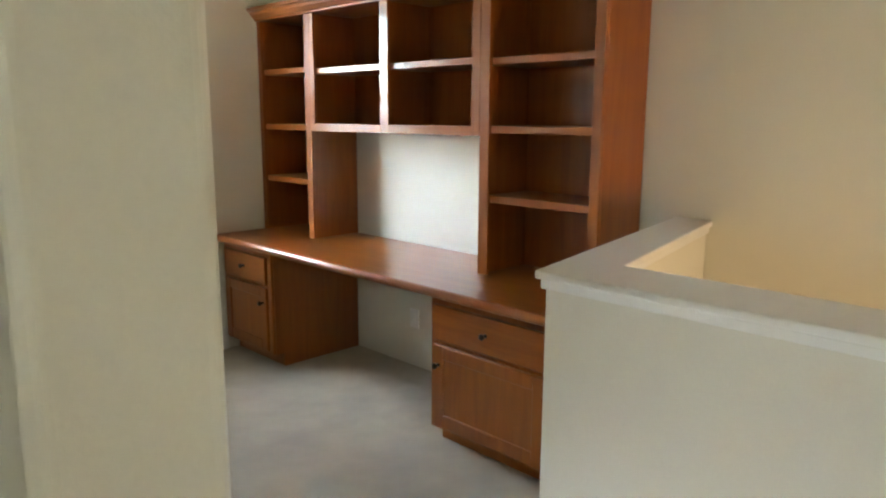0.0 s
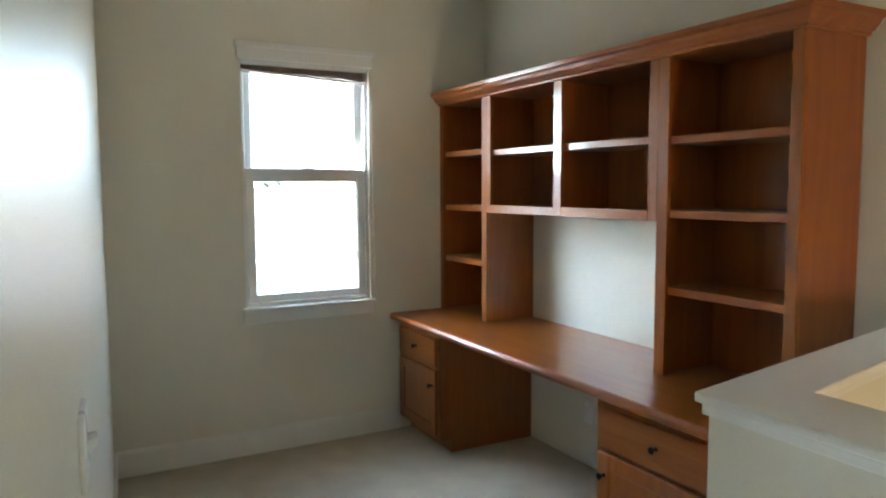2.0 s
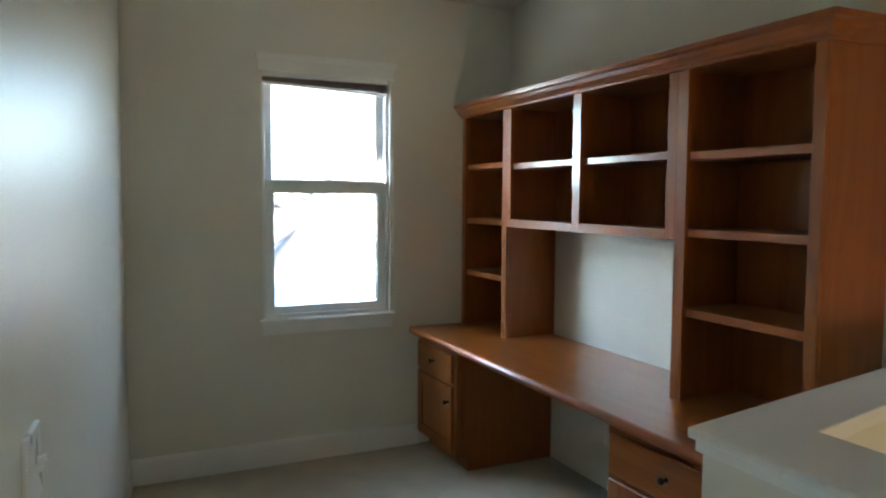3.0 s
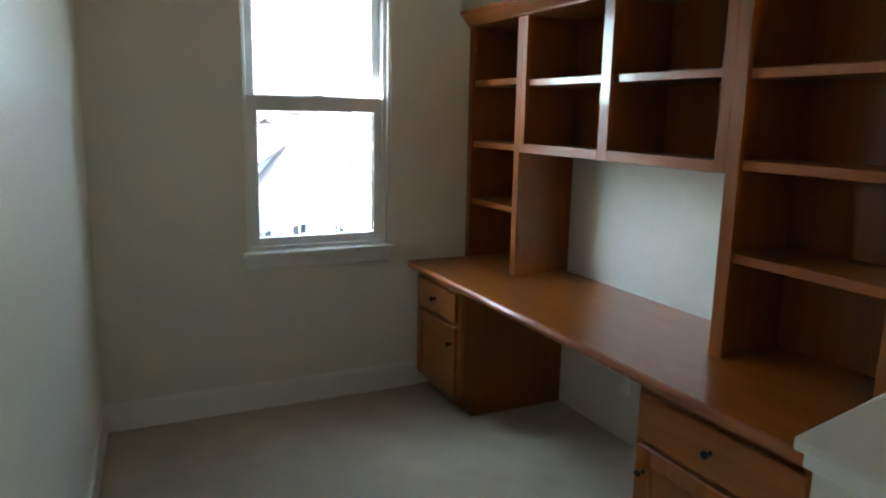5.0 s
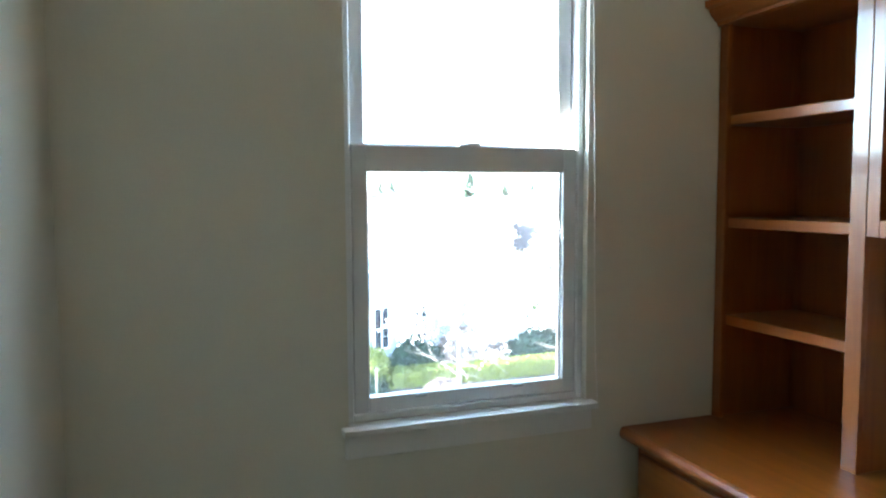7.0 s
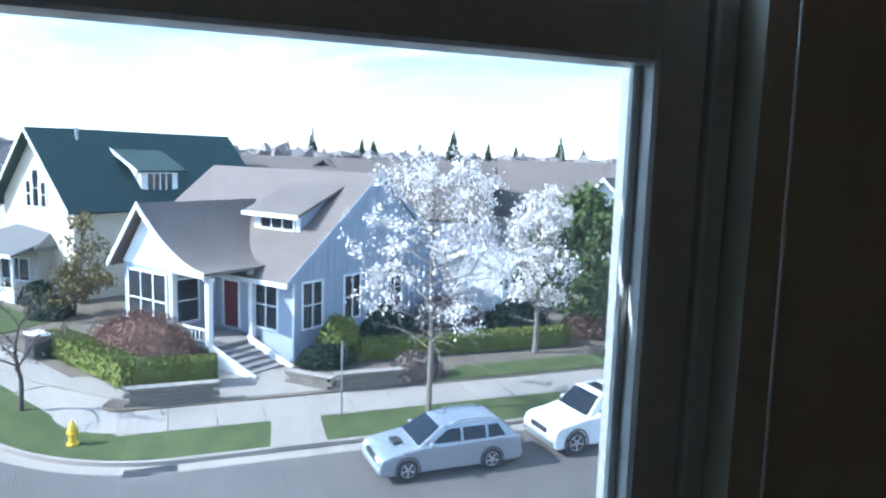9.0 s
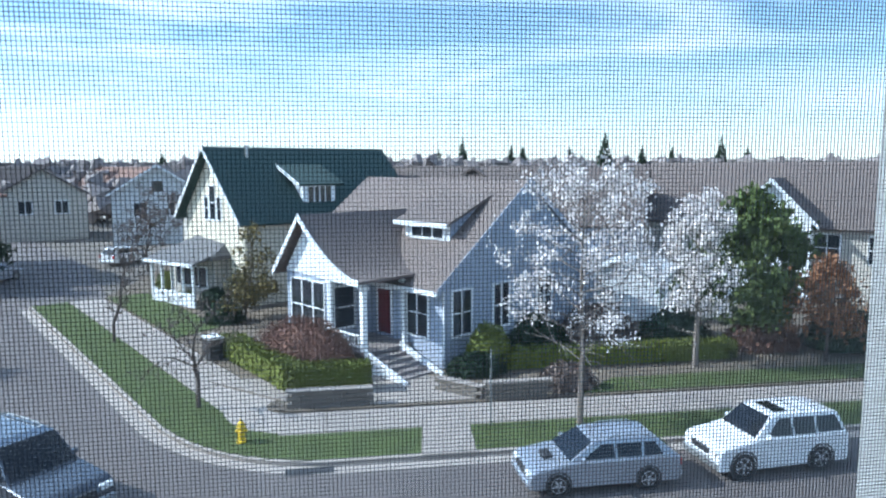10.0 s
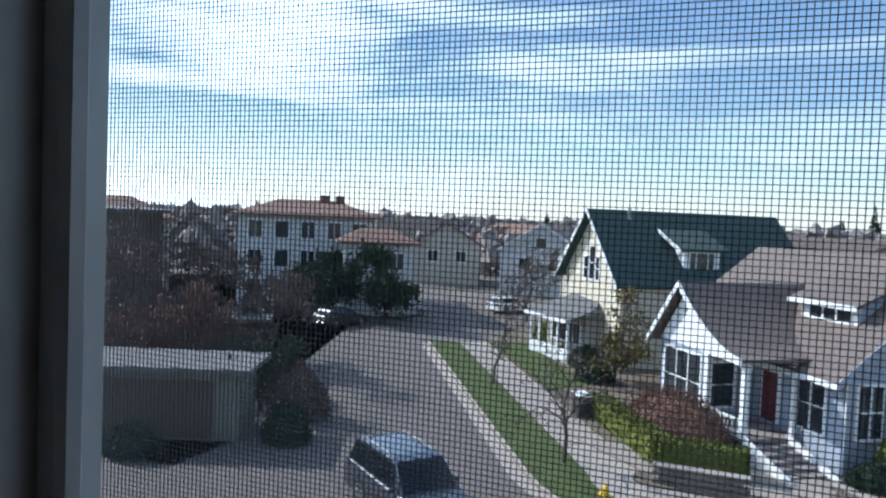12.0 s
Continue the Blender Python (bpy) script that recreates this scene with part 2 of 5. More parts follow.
# ---- the room ----
CEIL = 2.80
OUT = 0.11          # thickness of the window wall
WX0, WX1, WZ0, WZ1 = -1.615, -0.840, 0.845, 2.285   # the window's opening
WEST = -2.34
TILT = math.atan2(0.255, 3.745)                        # the west wall runs slightly out of square

bm = bmesh.new()
box(bm, -7.0, -1.52, -7.5, OUT, -0.22, 0.0)
box(bm, -1.52, 0.0, -2.84, OUT, -0.22, 0.0)
structure("floor", bm, M_CARPET, "beige cut-pile carpet, plain and slightly trodden", "carpet")
bm = bmesh.new()
box(bm, -7.1, 0.15, -7.6, OUT, CEIL, CEIL + 0.2)
structure("ceiling", bm, M_CEIL, "flat off-white painted ceiling", "ceiling")
# window wall, built round its opening
bm = bmesh.new()
box(bm, -7.0, WX0, 0, OUT, 0, CEIL)
box(bm, WX1, 0.0, 0, OUT, 0, CEIL)
box(bm, WX0, WX1, 0, OUT, 0, WZ0)
box(bm, WX0, WX1, 0, OUT, WZ1, CEIL)
structure("wall_north", bm, M_WALL, "cream painted plaster wall with the window", "wall")
bm = bmesh.new()
box(bm, -7.0, WX0 - 0.08, OUT, OUT + 0.065, -7.3, 4.0)
box(bm, WX1, 4.5, OUT, OUT + 0.065, -7.3, 4.0)
box(bm, WX0 - 0.08, WX1, OUT, OUT + 0.065, -7.3, WZ0 - 0.03)
box(bm, WX0 - 0.08, WX1, OUT, OUT + 0.065, WZ1, 4.0)
structure("wall_outside", bm, M_STUCCO, "grey stucco outer face of the house", "wall")
bm = bmesh.new()
box(bm, 0, 0.15, -7.5, OUT, -3.0, CEIL)
structure("wall_east", bm, M_WALL, "cream painted plaster wall behind the desk", "wall")
bm = bmesh.new()
# west wall: slightly out of square, with a rounded free end
L = 3.745 / math.cos(TILT)
box(bm, -0.115, 0, -L, 0.0, 0, CEIL, Matrix.Translation((WEST, 0, 0)) @ Matrix.Rotation(-TILT, 4, "Z"))
bmesh.ops.recalc_face_normals(bm, faces=bm.faces)
low = [e for e in bm.edges if abs(e.verts[0].co.z - e.verts[1].co.z) > 1 and e.verts[0].co.y < -3]
bmesh.ops.bevel(bm, geom=low, offset=0.014, segments=5, affect="EDGES", profile=0.5)
structure("wall_west", bm, M_WALL, "cream painted plaster wall with a rounded end", "wall", smooth=False)
# the hall behind: plain closing walls, with an unseen opening added to admit skylight
bm = bmesh.new()
box(bm, -7.1, -7.0, -7.5, -6.2, -0.2, CEIL)
box(bm, -7.1, -7.0, -4.6, OUT, -0.2, CEIL)
box(bm, -7.1, -7.0, -6.2, -4.6, -0.2, 0.85)
box(bm, -7.1, -7.0, -6.2, -4.6, 1.60, CEIL)
structure("wall_hall_west", bm, M_WALL, "cream painted plaster wall of the hall", "wall")
bm = bmesh.new()
box(bm, -7.0, 0.0, -7.6, -7.5, -3.0, CEIL)
structure("wall_south", bm, M_WALL, "cream painted plaster wall closing the hall", "wall")
bm = bmesh.new()
box(bm, -1.39, 0.0, -6.2, -6.1, -3.0, CEIL)
structure("wall_stair_end", bm, M_WALL, "cream painted plaster wall ending the stairwell", "wall")
bm = bmesh.new()
box(bm, -1.52, 0.0, -6.2, -2.9, -3.0, -2.8)
structure("floor_stairwell", bm, M_CARPET, "beige carpet at the foot of the stairwell", "carpet")

# unseen wall added outside to block the sun from the hall opening
bm = bmesh.new()
box(bm, -9.2, -9.0, -9.0, -2.4, -7.3, 5.0)
structure("wall_sun_block", bm, M_WALL, "plain unseen wall added to keep the sun out of the hall", "wall")

# half-height wall round the stairwell, with its painted cap
PX, PY, PZ = -1.260, -2.999, 1.086


def half_wall(name, o, z0, z1, material, label, category, soft=0.0):
    """The L of the half-height wall, set out by o beyond its faces; the leg to the east wall runs slightly askew."""
    e = PY + 0.245
    bm = bmesh.new()
    prism(bm, [(PX - o, PY + o), (-0.003, e + o), (-0.003, e - 0.115 - o), (PX + 0.187 + o, PY - 0.09 - o), (PX + 0.187 + o, -6.1), (PX - o, -6.1)], z0, z1, "z")
    if soft:
        soften(bm, soft, 2)
    structure(name, bm, material, label, category)


half_wall("wall_half", 0.0, -2.8, PZ - 0.052, M_WALL, "half-height cream plaster wall round the stairwell", "wall")
half_wall("trim_cap_mould", 0.012, PZ - 0.052, PZ - 0.024, M_TRIM, "off-white moulding under the cap", "moulding", 0.005)
half_wall("trim_cap", 0.024, PZ - 0.024, PZ, M_TRIM, "off-white painted wooden cap on the half-height wall", "wall cap", 0.006)


def baseboard(name, length, m):
    bm = bmesh.new()
    prism(bm, [(0, 0), (0.014, 0), (0.014, 0.128), (0.008, 0.145), (0, 0.145)], 0, length, "y")
    o = structure(name, bm, M_TRIM, "off-white painted baseboard along the carpet", "baseboard")
    o.matrix_basis = m
    return o


baseboard("baseboard_north", 1.695, pose(-0.648, 0, 0, 0, 0, 90) @ Matrix.Scale(-1, 4, (1, 0, 0)))
baseboard("baseboard_west", L - 0.02, pose(WEST, 0, 0, 0, 0, -math.degrees(TILT)) @ pose(0, -L + 0.02, 0))
baseboard("baseboard_half", 3.1, pose(PX, PY - 3.12, 0) @ Matrix.Scale(-1, 4, (1, 0, 0)))

# ---- window ----
win = thing("window_1", ((WX0 + WX1) / 2, -0.03, WZ0), "white vinyl single-hung window with an insect screen", "window", kind="structure")
wx, wz = (WX1 - WX0) / 2, WZ1 - WZ0 - 0.02


def ring(name, x0, x1, z0, z1, w, y0, y1, material, parent, label="", bottom=None, top=None, bevel=0.003):
    """A rectangular frame of four mitred bars in one mesh."""
    b, t = bottom or w, top or w
    bm = bmesh.new()
    box(bm, x0, x0 + w, y0, y1, z0, z1)
    box(bm, x1 - w, x1, y0, y1, z0, z1)
    box(bm, x0 + w, x1 - w, y0 + 0.0005, y1 - 0.0005, z0, z0 + b)
    box(bm, x0 + w, x1 - w, y0 + 0.0005, y1 - 0.0005, z1 - t, z1)
    soften(bm, bevel, 1)
    return part(name, bm, material, parent, label)


S0 = 0.02           # top of the stool within the opening
MID = 0.79          # height of the meeting rail above the stool's base
ring("window_frame", -wx, wx, S0, wz + S0, 0.022, 0.055, 0.135, M_VINYL, win)
up = ring("upper_sash", -wx + 0.024, wx - 0.024, MID - 0.005, wz + S0 - 0.024, 0.048, 0.098, 0.128, M_VINYL, win)
lo = ring("lower_sash", -wx + 0.024, wx - 0.024, S0 + 0.024, MID + 0.035, 0.046, 0.060, 0.096, M_VINYL, win, bottom=0.044, top=0.078)
for sx in (-1, 1):
    # glazing bead along each stile
    boxpart("glazing_bead", tuple(sorted((sx * (wx - 0.0765), sx * (wx - 0.0695)))) + (0.077, 0.0835, S0 + 0.068, MID - 0.043), M_VINYL, lo, bevel=0.0015)
for name, par, z0, z1, y in (("pane", up, MID + 0.028, wz + S0 - 0.07, 0.113), ("pane", lo, S0 + 0.054, MID - 0.040, 0.086)):
    o = boxpart(name, (-wx + 0.067, wx - 0.067, y - 0.002, y + 0.002, z0, z1), M_GLASS, par, "clear glass pane", 0)
    o.visible_shadow = False
bm = bmesh.new()
box(bm, -0.035, 0.035, 0.056, 0.088, MID + 0.035, MID + 0.041)
lathe(bm, [(0.013, 0), (0.013, 0.004), (0.008, 0.008)], pose(0.0, 0.072, MID + 0.041), 14)
box(bm, -0.006, 0.034, 0.052, 0.060, MID + 0.0412, MID + 0.046)
part("sash_lock", bm, M_VINYL, win, "white cam lock on the meeting rail")
for sx in (-0.16, 0.16):
    boxpart("latch", (sx - 0.018, sx + 0.018, 0.054, 0.062, S0 + 0.0575, S0 + 0.065), M_SCRF, lo, "small grey tilt latch")
# insect screen: every strand of the weave
scr = ring("screen_frame", -wx + 0.001, wx - 0.001, S0 + 0.012, MID + 0.03, 0.012, 0.136, 0.146, M_SCRF, win, "grey metal frame of the screen", bevel=0.002)
PITCH, STRAND = 0.00142, 0.000095
sx0, sx1, sz0, sz1 = -wx + 0.01, wx - 0.01, S0 + 0.02, MID + 0.022
verts, faces = [], []


def strand(x0, x1, y0, y1, z0, z1):
    k = len(verts)
    verts.extend((x, y, z) for x in (x0, x1) for y in (y0, y1) for z in (z0, z1))
    faces.extend(tuple(k + i for i in f) for f in ((0, 1, 3, 2), (4, 6, 7, 5), (0, 4, 5, 1), (2, 3, 7, 6)))
    faces.extend(tuple(k + i for i in f) for f in ((0, 2, 6, 4), (1, 5, 7, 3)))


for i in range(int((sx1 - sx0) / PITCH)):
    x = sx0 + i * PITCH
    strand(x - STRAND, x + STRAND, 0.1408, 0.1411, sz0, sz1)
for i in range(int((sz1 - sz0) / PITCH)):
    z = sz0 + i * PITCH
    strand(sx0, sx1, 0.1411, 0.1414, z - STRAND, z + STRAND)
me = bpy.data.meshes.new("screen_mesh")
me.from_pydata(verts, [], faces)
me.materials.append(M_MESH)
o = piece("screen_mesh", me, scr)
tagged(o, "fine charcoal fibreglass insect mesh", kind="stuff")
# stool and apron
bm = bmesh.new()
box(bm, WX0 - 0.022, WX1 + 0.022, -0.045, 0.0, WZ0 + 0.0, WZ0 + S0)
box(bm, WX0 + 0.002, WX1 - 0.002, 0.0, 0.058, WZ0 + 0.0, WZ0 + S0)
soften(bm, 0.004, 2)
o = part("window_sill", bm, M_TRIM, win)
o.matrix_basis = win.matrix_basis.inverted()
bm = bmesh.new()
box(bm, WX0 - 0.012, WX1 + 0.012, -0.018, 0.0, WZ0 - 0.072, WZ0)
soften(bm, 0.004, 2)
o = part("window_apron", bm, M_TRIM, win)
o.matrix_basis = win.matrix_basis.inverted()
bm = bmesh.new()
box(bm, WX0 - 0.02, WX1 + 0.02, -0.022, 0.0, WZ1 - 0.005, WZ1 + 0.085)
box(bm, WX0 - 0.03, WX1 + 0.03, -0.034, 0.0, WZ1 + 0.06, WZ1 + 0.095)
soften(bm, 0.005, 2)
o = part("window_head_trim", bm, M_TRIM, win)
o.matrix_basis = win.matrix_basis.inverted()
# raised blind, hanging a little askew in the recess
blind = thing("window_blind", ((WX0 + WX1) / 2, 0.028, WZ1 - 0.03), "raised dark slatted window blind hanging slightly askew", "window blind")
bm = bmesh.new()
box(bm, -wx + 0.006, wx - 0.006, -0.02, 0.022, 0.0, 0.028)
soften(bm, 0.003, 1)
part("headrail", bm, M_VINYL, blind, "white metal headrail")
for i in range(7):
    dz = -0.004 - i * 0.005
    bm = bmesh.new()
    box(bm, -wx + 0.01, wx - 0.01, -0.021, 0.021, dz - 0.002, dz, Matrix.Rotation(radians(0.32 * i), 4, "Y"))
    part("slat", bm, M_BLIND, blind, "dark gathered slat")
bm = bmesh.new()
box(bm, -wx + 0.01, wx - 0.01, -0.022, 0.022, -0.056, -0.042, Matrix.Rotation(radians(2.4), 4, "Y"))
soften(bm, 0.003, 1)
part("bottom_rail", bm, M_TRIM, blind, "pale bottom rail")
bm = bmesh.new()
tube(bm, [(wx - 0.012, -0.024, 0.01), (wx + 0.004, -0.04, -0.03), (wx + 0.014, -0.044, -0.6), (wx + 0.024, -0.042, -1.2), (wx + 0.03, -0.05, -1.39)], [0.0016] * 5, 6)
part("lift_cord", bm, M_CORD, blind, "thin off-white lift cord")

# ---- light switch on the west wall ----
sw = thing("light_switch", (0, 0, 0), "white double light switch plate on the wall", "light switch")
sw.matrix_basis = pose(WEST, 0, 0, 0, 0, -math.degrees(TILT)) @ pose(0, -2.78, 1.12)
bm = bmesh.new()
box(bm, 0, 0.010, -0.062, 0.062, -0.064, 0.064)
soften(bm, 0.0025, 2)
part("plate", bm, M_PLATE, sw)
for dy in (-0.023, 0.023):
    bm = bmesh.new()
    prism(bm, [(0.009, -0.011), (0.026, 0.006), (0.024, 0.013), (0.009, 0.011)], dy - 0.005, dy + 0.005, "y")
    part("toggle", bm, M_PLATE, sw)

# ---- outlet under the desk ----
ot = thing("wall_outlet", (0, -1.10, 0.30), "white double wall socket plate under the desk", "wall outlet")
bm = bmesh.new()
box(bm, -0.006, 0, -0.036, 0.036, -0.058, 0.058)
soften(bm, 0.002, 2)
part("plate", bm, M_PLATE, ot)
for dz in (-0.024, 0.024):
    bm = bmesh.new()
    lathe(bm, [(0.017, 0.0), (0.017, 0.004), (0.015, 0.005)], pose(-0.004, 0, dz, 0, -90, 0), 16)
    part("socket", bm, M_PLATE, ot)

# ---- built-in desk ----
DESK_END = -2.60


def knob(parent, x, y, z):
    bm = bmesh.new()
    lathe(bm, [(0.010, 0.0), (0.006, 0.004), (0.005, 0.014), (0.013, 0.020), (0.0145, 0.026), (0.011, 0.031), (0.003, 0.033)], pose(x, y, z, 0, -90, 0), 18)
    return part("knob", bm, M_KNOB, parent, "dark bronze knob", smooth=True)


def base_cabinet(y1, y0, knob_side, group, label):
    """A cabinet with one drawer over one framed door; front towards -x, from y0 to y1."""
    c = thing("base_cabinet", (0, 0, 0), label, "cabinet", group)
    for ya, yb in ((y0, y0 + 0.018), (y1 - 0.018, y1)):
        bm = bmesh.new()
        prism(bm, [(-0.572, 0.0), (-0.005, 0.0), (-0.005, 0.715), (-0.627, 0.715), (-0.627, 0.085), (-0.572, 0.085)], ya, yb, "y")
        part("side_panel", bm, M_WOOD_Z, c)
    boxpart("toe_kick", (-0.570, -0.552, y0 + 0.018, y1 - 0.018, 0.0, 0.10), M_WOOD_Y, c, bevel=0)
    boxpart("bottom_panel", (-0.626, -0.02, y0 + 0.018, y1 - 0.018, 0.101, 0.118), M_WOOD_Y, c, bevel=0)
    boxpart("back_panel", (-0.02, -0.006, y0 + 0.018, y1 - 0.018, 0.119, 0.715), M_WOOD_Z, c, bevel=0)
    bm = bmesh.new()
    box(bm, -0.647, -0.627, y0, y0 + 0.045, 0.085, 0.715)
    box(bm, -0.647, -0.627, y1 - 0.045, y1, 0.085, 0.715)
    box(bm, -0.6465, -0.627, y0 + 0.045, y1 - 0.045, 0.66, 0.715)
    box(bm, -0.6465, -0.627, y0 + 0.045, y1 - 0.045, 0.485, 0.525)
    box(bm, -0.6465, -0.627, y0 + 0.045, y1 - 0.045, 0.085, 0.13)
    soften(bm, 0.002, 1)
    part("face_frame", bm, M_WOOD_Z, c)
    a, b = y0 + 0.03, y1 - 0.03
    d = boxpart("drawer_front", (-0.668, -0.648, a, b, 0.513, 0.678), M_WOOD_Y, c, bevel=0.004)
    knob(d, -0.668, (a + b) / 2, 0.597)
    bm = bmesh.new()
    box(bm, -0.668, -0.648, a, a + 0.062, 0.105, 0.492)
    box(bm, -0.668, -0.648, b - 0.062, b, 0.105, 0.492)
    box(bm, -0.6675, -0.648, a + 0.062, b - 0.062, 0.430, 0.492)
    box(bm, -0.6675, -0.648, a + 0.062, b - 0.062, 0.105, 0.167)
    soften(bm, 0.003, 1)
    dr = part("door", bm, M_WOOD_Z, c)
    boxpart("door_panel", (-0.659, -0.650, a + 0.058, b - 0.058, 0.163, 0.434), M_WOOD_Z, dr, bevel=0.001)
    knob(dr, -0.668, a + 0.035 if knob_side < 0 else b - 0.035, 0.40)
    return c


base_cabinet(-0.012, -0.556, -1, "desk cabinets", "cherry-stained base cabinet with one drawer over one door")
base_cabinet(-1.913, DESK_END, 1, "desk cabinets", "wide cherry-stained base cabinet with a drawer over a door")
desk = thing("desk_worktop", (0, 0, 0.716), "long cherry-stained wooden desktop with a rounded front edge", "desktop")
boxpart("top_board", (-0.681, -0.003, DESK_END - 0.012, -0.003, 0.0, 0.044), M_WOOD_Y, desk, bevel=0)
bm = bmesh.new()
prism(bm, [(-0.6815, 0.0), (-0.697, 0.0), (-0.707, 0.006), (-0.713, 0.018), (-0.713, 0.028), (-0.708, 0.040), (-0.699, 0.0445), (-0.6815, 0.0445)], DESK_END - 0.012, -0.003, "y")
part("front_nosing", bm, M_WOOD_Y, desk, "rounded hardwood nosing")

# ---- hutch above the desk ----
HX, HT = -0.345, 2.098
h = thing("bookcase_hutch", (0, 0, 0.76), "cherry-stained bookcase hutch with empty open shelves and crown moulding", "bookcase")
HY = [(-0.004, -0.572), (-0.572, -1.914), (-1.914, -2.567)]   # left, middle and right bays
B0, BM = 0.0, 0.648       # the middle bay starts higher
TOP = HT - 0.76


def hutch_panel(name, dims, material, bevel=0.0015):
    return boxpart(name, dims, material, h, bevel=bevel)


for y in (HY[0][0] - 0.02, HY[0][1] + 0.001, HY[2][0] - 0.022, HY[2][1]):
    hutch_panel("side_panel", (HX + 0.02, -0.014, y, y + 0.02, B0 + 0.0005, TOP), M_WOOD_Z)
for (ya, yb), z0 in zip(HY, (B0, BM, B0)):
    hutch_panel("back_panel", (-0.012, -0.003, yb + 0.004, ya - 0.004, z0 + 0.001, TOP), M_WOOD_Z, 0)
hutch_panel("top_panel", (HX + 0.02, -0.014, HY[2][1] + 0.02, HY[0][0] - 0.02, TOP - 0.02, TOP), M_WOOD_Y)
hutch_panel("bottom_panel", (HX + 0.02, -0.014, HY[1][1] + 0.002, HY[1][0] - 0.002, BM + 0.012, BM + 0.032), M_WOOD_Y)
hutch_panel("divider", (HX + 0.02, -0.014, -1.249, -1.229, BM + 0.033, TOP - 0.021), M_WOOD_Z)
# face frame: stiles and rails, the middle bay's own stiles beside those of the side bays
for a, b, z0 in ((-0.004, -0.044, B0), (-0.522, -0.573, B0), (-0.574, -0.612, BM), (-1.207, -1.271, BM), (-1.862, -1.913, BM), (-1.914, -1.972, B0), (-2.520, HY[2][1], B0)):
    hutch_panel("stile", (HX, HX + 0.02, b, a, z0 + 0.001, TOP), M_WOOD_Z, 0.002)
for a, b in ((-0.044, -0.522), (-0.612, -1.207), (-1.271, -1.862), (-1.972, -2.520)):
    hutch_panel("rail", (HX + 0.0005, HX + 0.02, b, a, TOP - 0.022, TOP), M_WOOD_Y, 0.002)
for a, b in ((-0.612, -1.207), (-1.271, -1.862)):
    hutch_panel("rail", (HX + 0.0005, HX + 0.02, b, a, BM, BM + 0.045), M_WOOD_Y, 0.002)
for ya, yb, zs in ((HY[0][0] - 0.022, HY[0][1] + 0.022, (0.337, 0.667, 1.006)), (-0.574, -1.228, (0.993,)), (-1.250, -1.912, (0.991,)), (-1.937, -2.546, (0.360, 0.680, 0.982))):
    for z in zs:
        hutch_panel("shelf", (HX + 0.024, -0.014, yb, ya, z - 0.017, z + 0.017), M_WOOD_Y, 0.003)
# crown moulding, returned at its free end
prof = [(0.0, -0.022), (0.012, -0.020), (0.014, -0.010), (0.024, -0.004), (0.042, 0.014), (0.050, 0.030), (0.064, 0.036), (0.066, 0.056), (0.0, 0.056)]
bm = bmesh.new()
rows_ = []
for corner in range(3):
    ringv = []
    for o_, z_ in prof:
        if corner == 0:
            p = (HX - o_, -0.004, TOP + z_)
        elif corner == 1:
            p = (HX - o_, HY[2][1] - o_, TOP + z_)
        else:
            p = (-0.004, HY[2][1] - o_, TOP + z_)
        ringv.append(bm.verts.new(p))
    rows_.append(ringv)
for r0, r1 in zip(rows_, rows_[1:]):
    for k in range(len(prof)):
        bm.faces.new((r0[k], r0[(k + 1) % len(prof)], r1[(k + 1) % len(prof)], r1[k]))
bm.faces.new(rows_[0])
bm.faces.new(rows_[-1][::-1])
part("crown_moulding", bm, M_WOOD_Y, h)

# ---- outside: materials ----
M_ASPH = mat("asphalt", (0.125, 0.106, 0.098), 0.9, vary=0.22, scale=0.5, fine=30, bump=0.5)
M_CONC = mat("concrete", (0.285, 0.245, 0.21), 0.9, vary=0.24, scale=1.2, fine=25, bump=0.3, per_piece=0.3)
M_KERB = mat("kerb_concrete", (0.33, 0.285, 0.245), 0.9, vary=0.14, scale=2, fine=30, bump=0.3)
M_GRASS = mat("lawn", (0.076, 0.094, 0.035), 0.95, vary=0.5, scale=1.4, fine=40, bump=1.0, spec=0.1)
M_SOIL = mat("garden_soil", (0.16, 0.13, 0.10), 0.95, vary=0.35, scale=0.8, fine=12, bump=0.9, spec=0.1)
M_FAR = mat("far_ground", (0.17, 0.15, 0.13), 0.95, vary=0.4, scale=0.05, fine=0.6, bump=0.0, spec=0.1)
M_BLUE = mat("blue_siding", (0.335, 0.368, 0.435), 0.7, vary=0.06, scale=1, fine=30, bump=0.1)
M_WHITE = mat("white_house_paint", (0.78, 0.78, 0.77), 0.6, vary=0.05, scale=1, fine=30, bump=0.08)
M_CREAM = mat("cream_shingle", (0.62, 0.55, 0.42), 0.8, vary=0.12, scale=2, fine=20, bump=0.3)
M_TAN = mat("tan_stucco", (0.46, 0.42, 0.36), 0.9, vary=0.1, scale=0.6, fine=15, bump=0.3)
M_PALE = mat("pale_stucco", (0.60, 0.60, 0.58), 0.9, vary=0.08, scale=0.6, fine=15, bump=0.3)
M_ROOF = mat("brown_shingle_roof", (0.135, 0.107, 0.094), 0.95, vary=0.5, scale=1.5, fine=7, bump=0.8, stretch=(1, 1, 3), per_piece=0.5)
M_ROOFG = mat("green_shingle_roof", (0.040, 0.066, 0.060), 0.9, vary=0.2, scale=1.5, fine=9, bump=0.7, stretch=(1, 1, 3))
M_TILE = mat("terracotta_roof", (0.18, 0.10, 0.072), 0.85, vary=0.2, scale=1.5, fine=9, bump=0.8)
M_DOOR = mat("red_door", (0.14, 0.02, 0.022), 0.45, vary=0.1, bump=0.05)
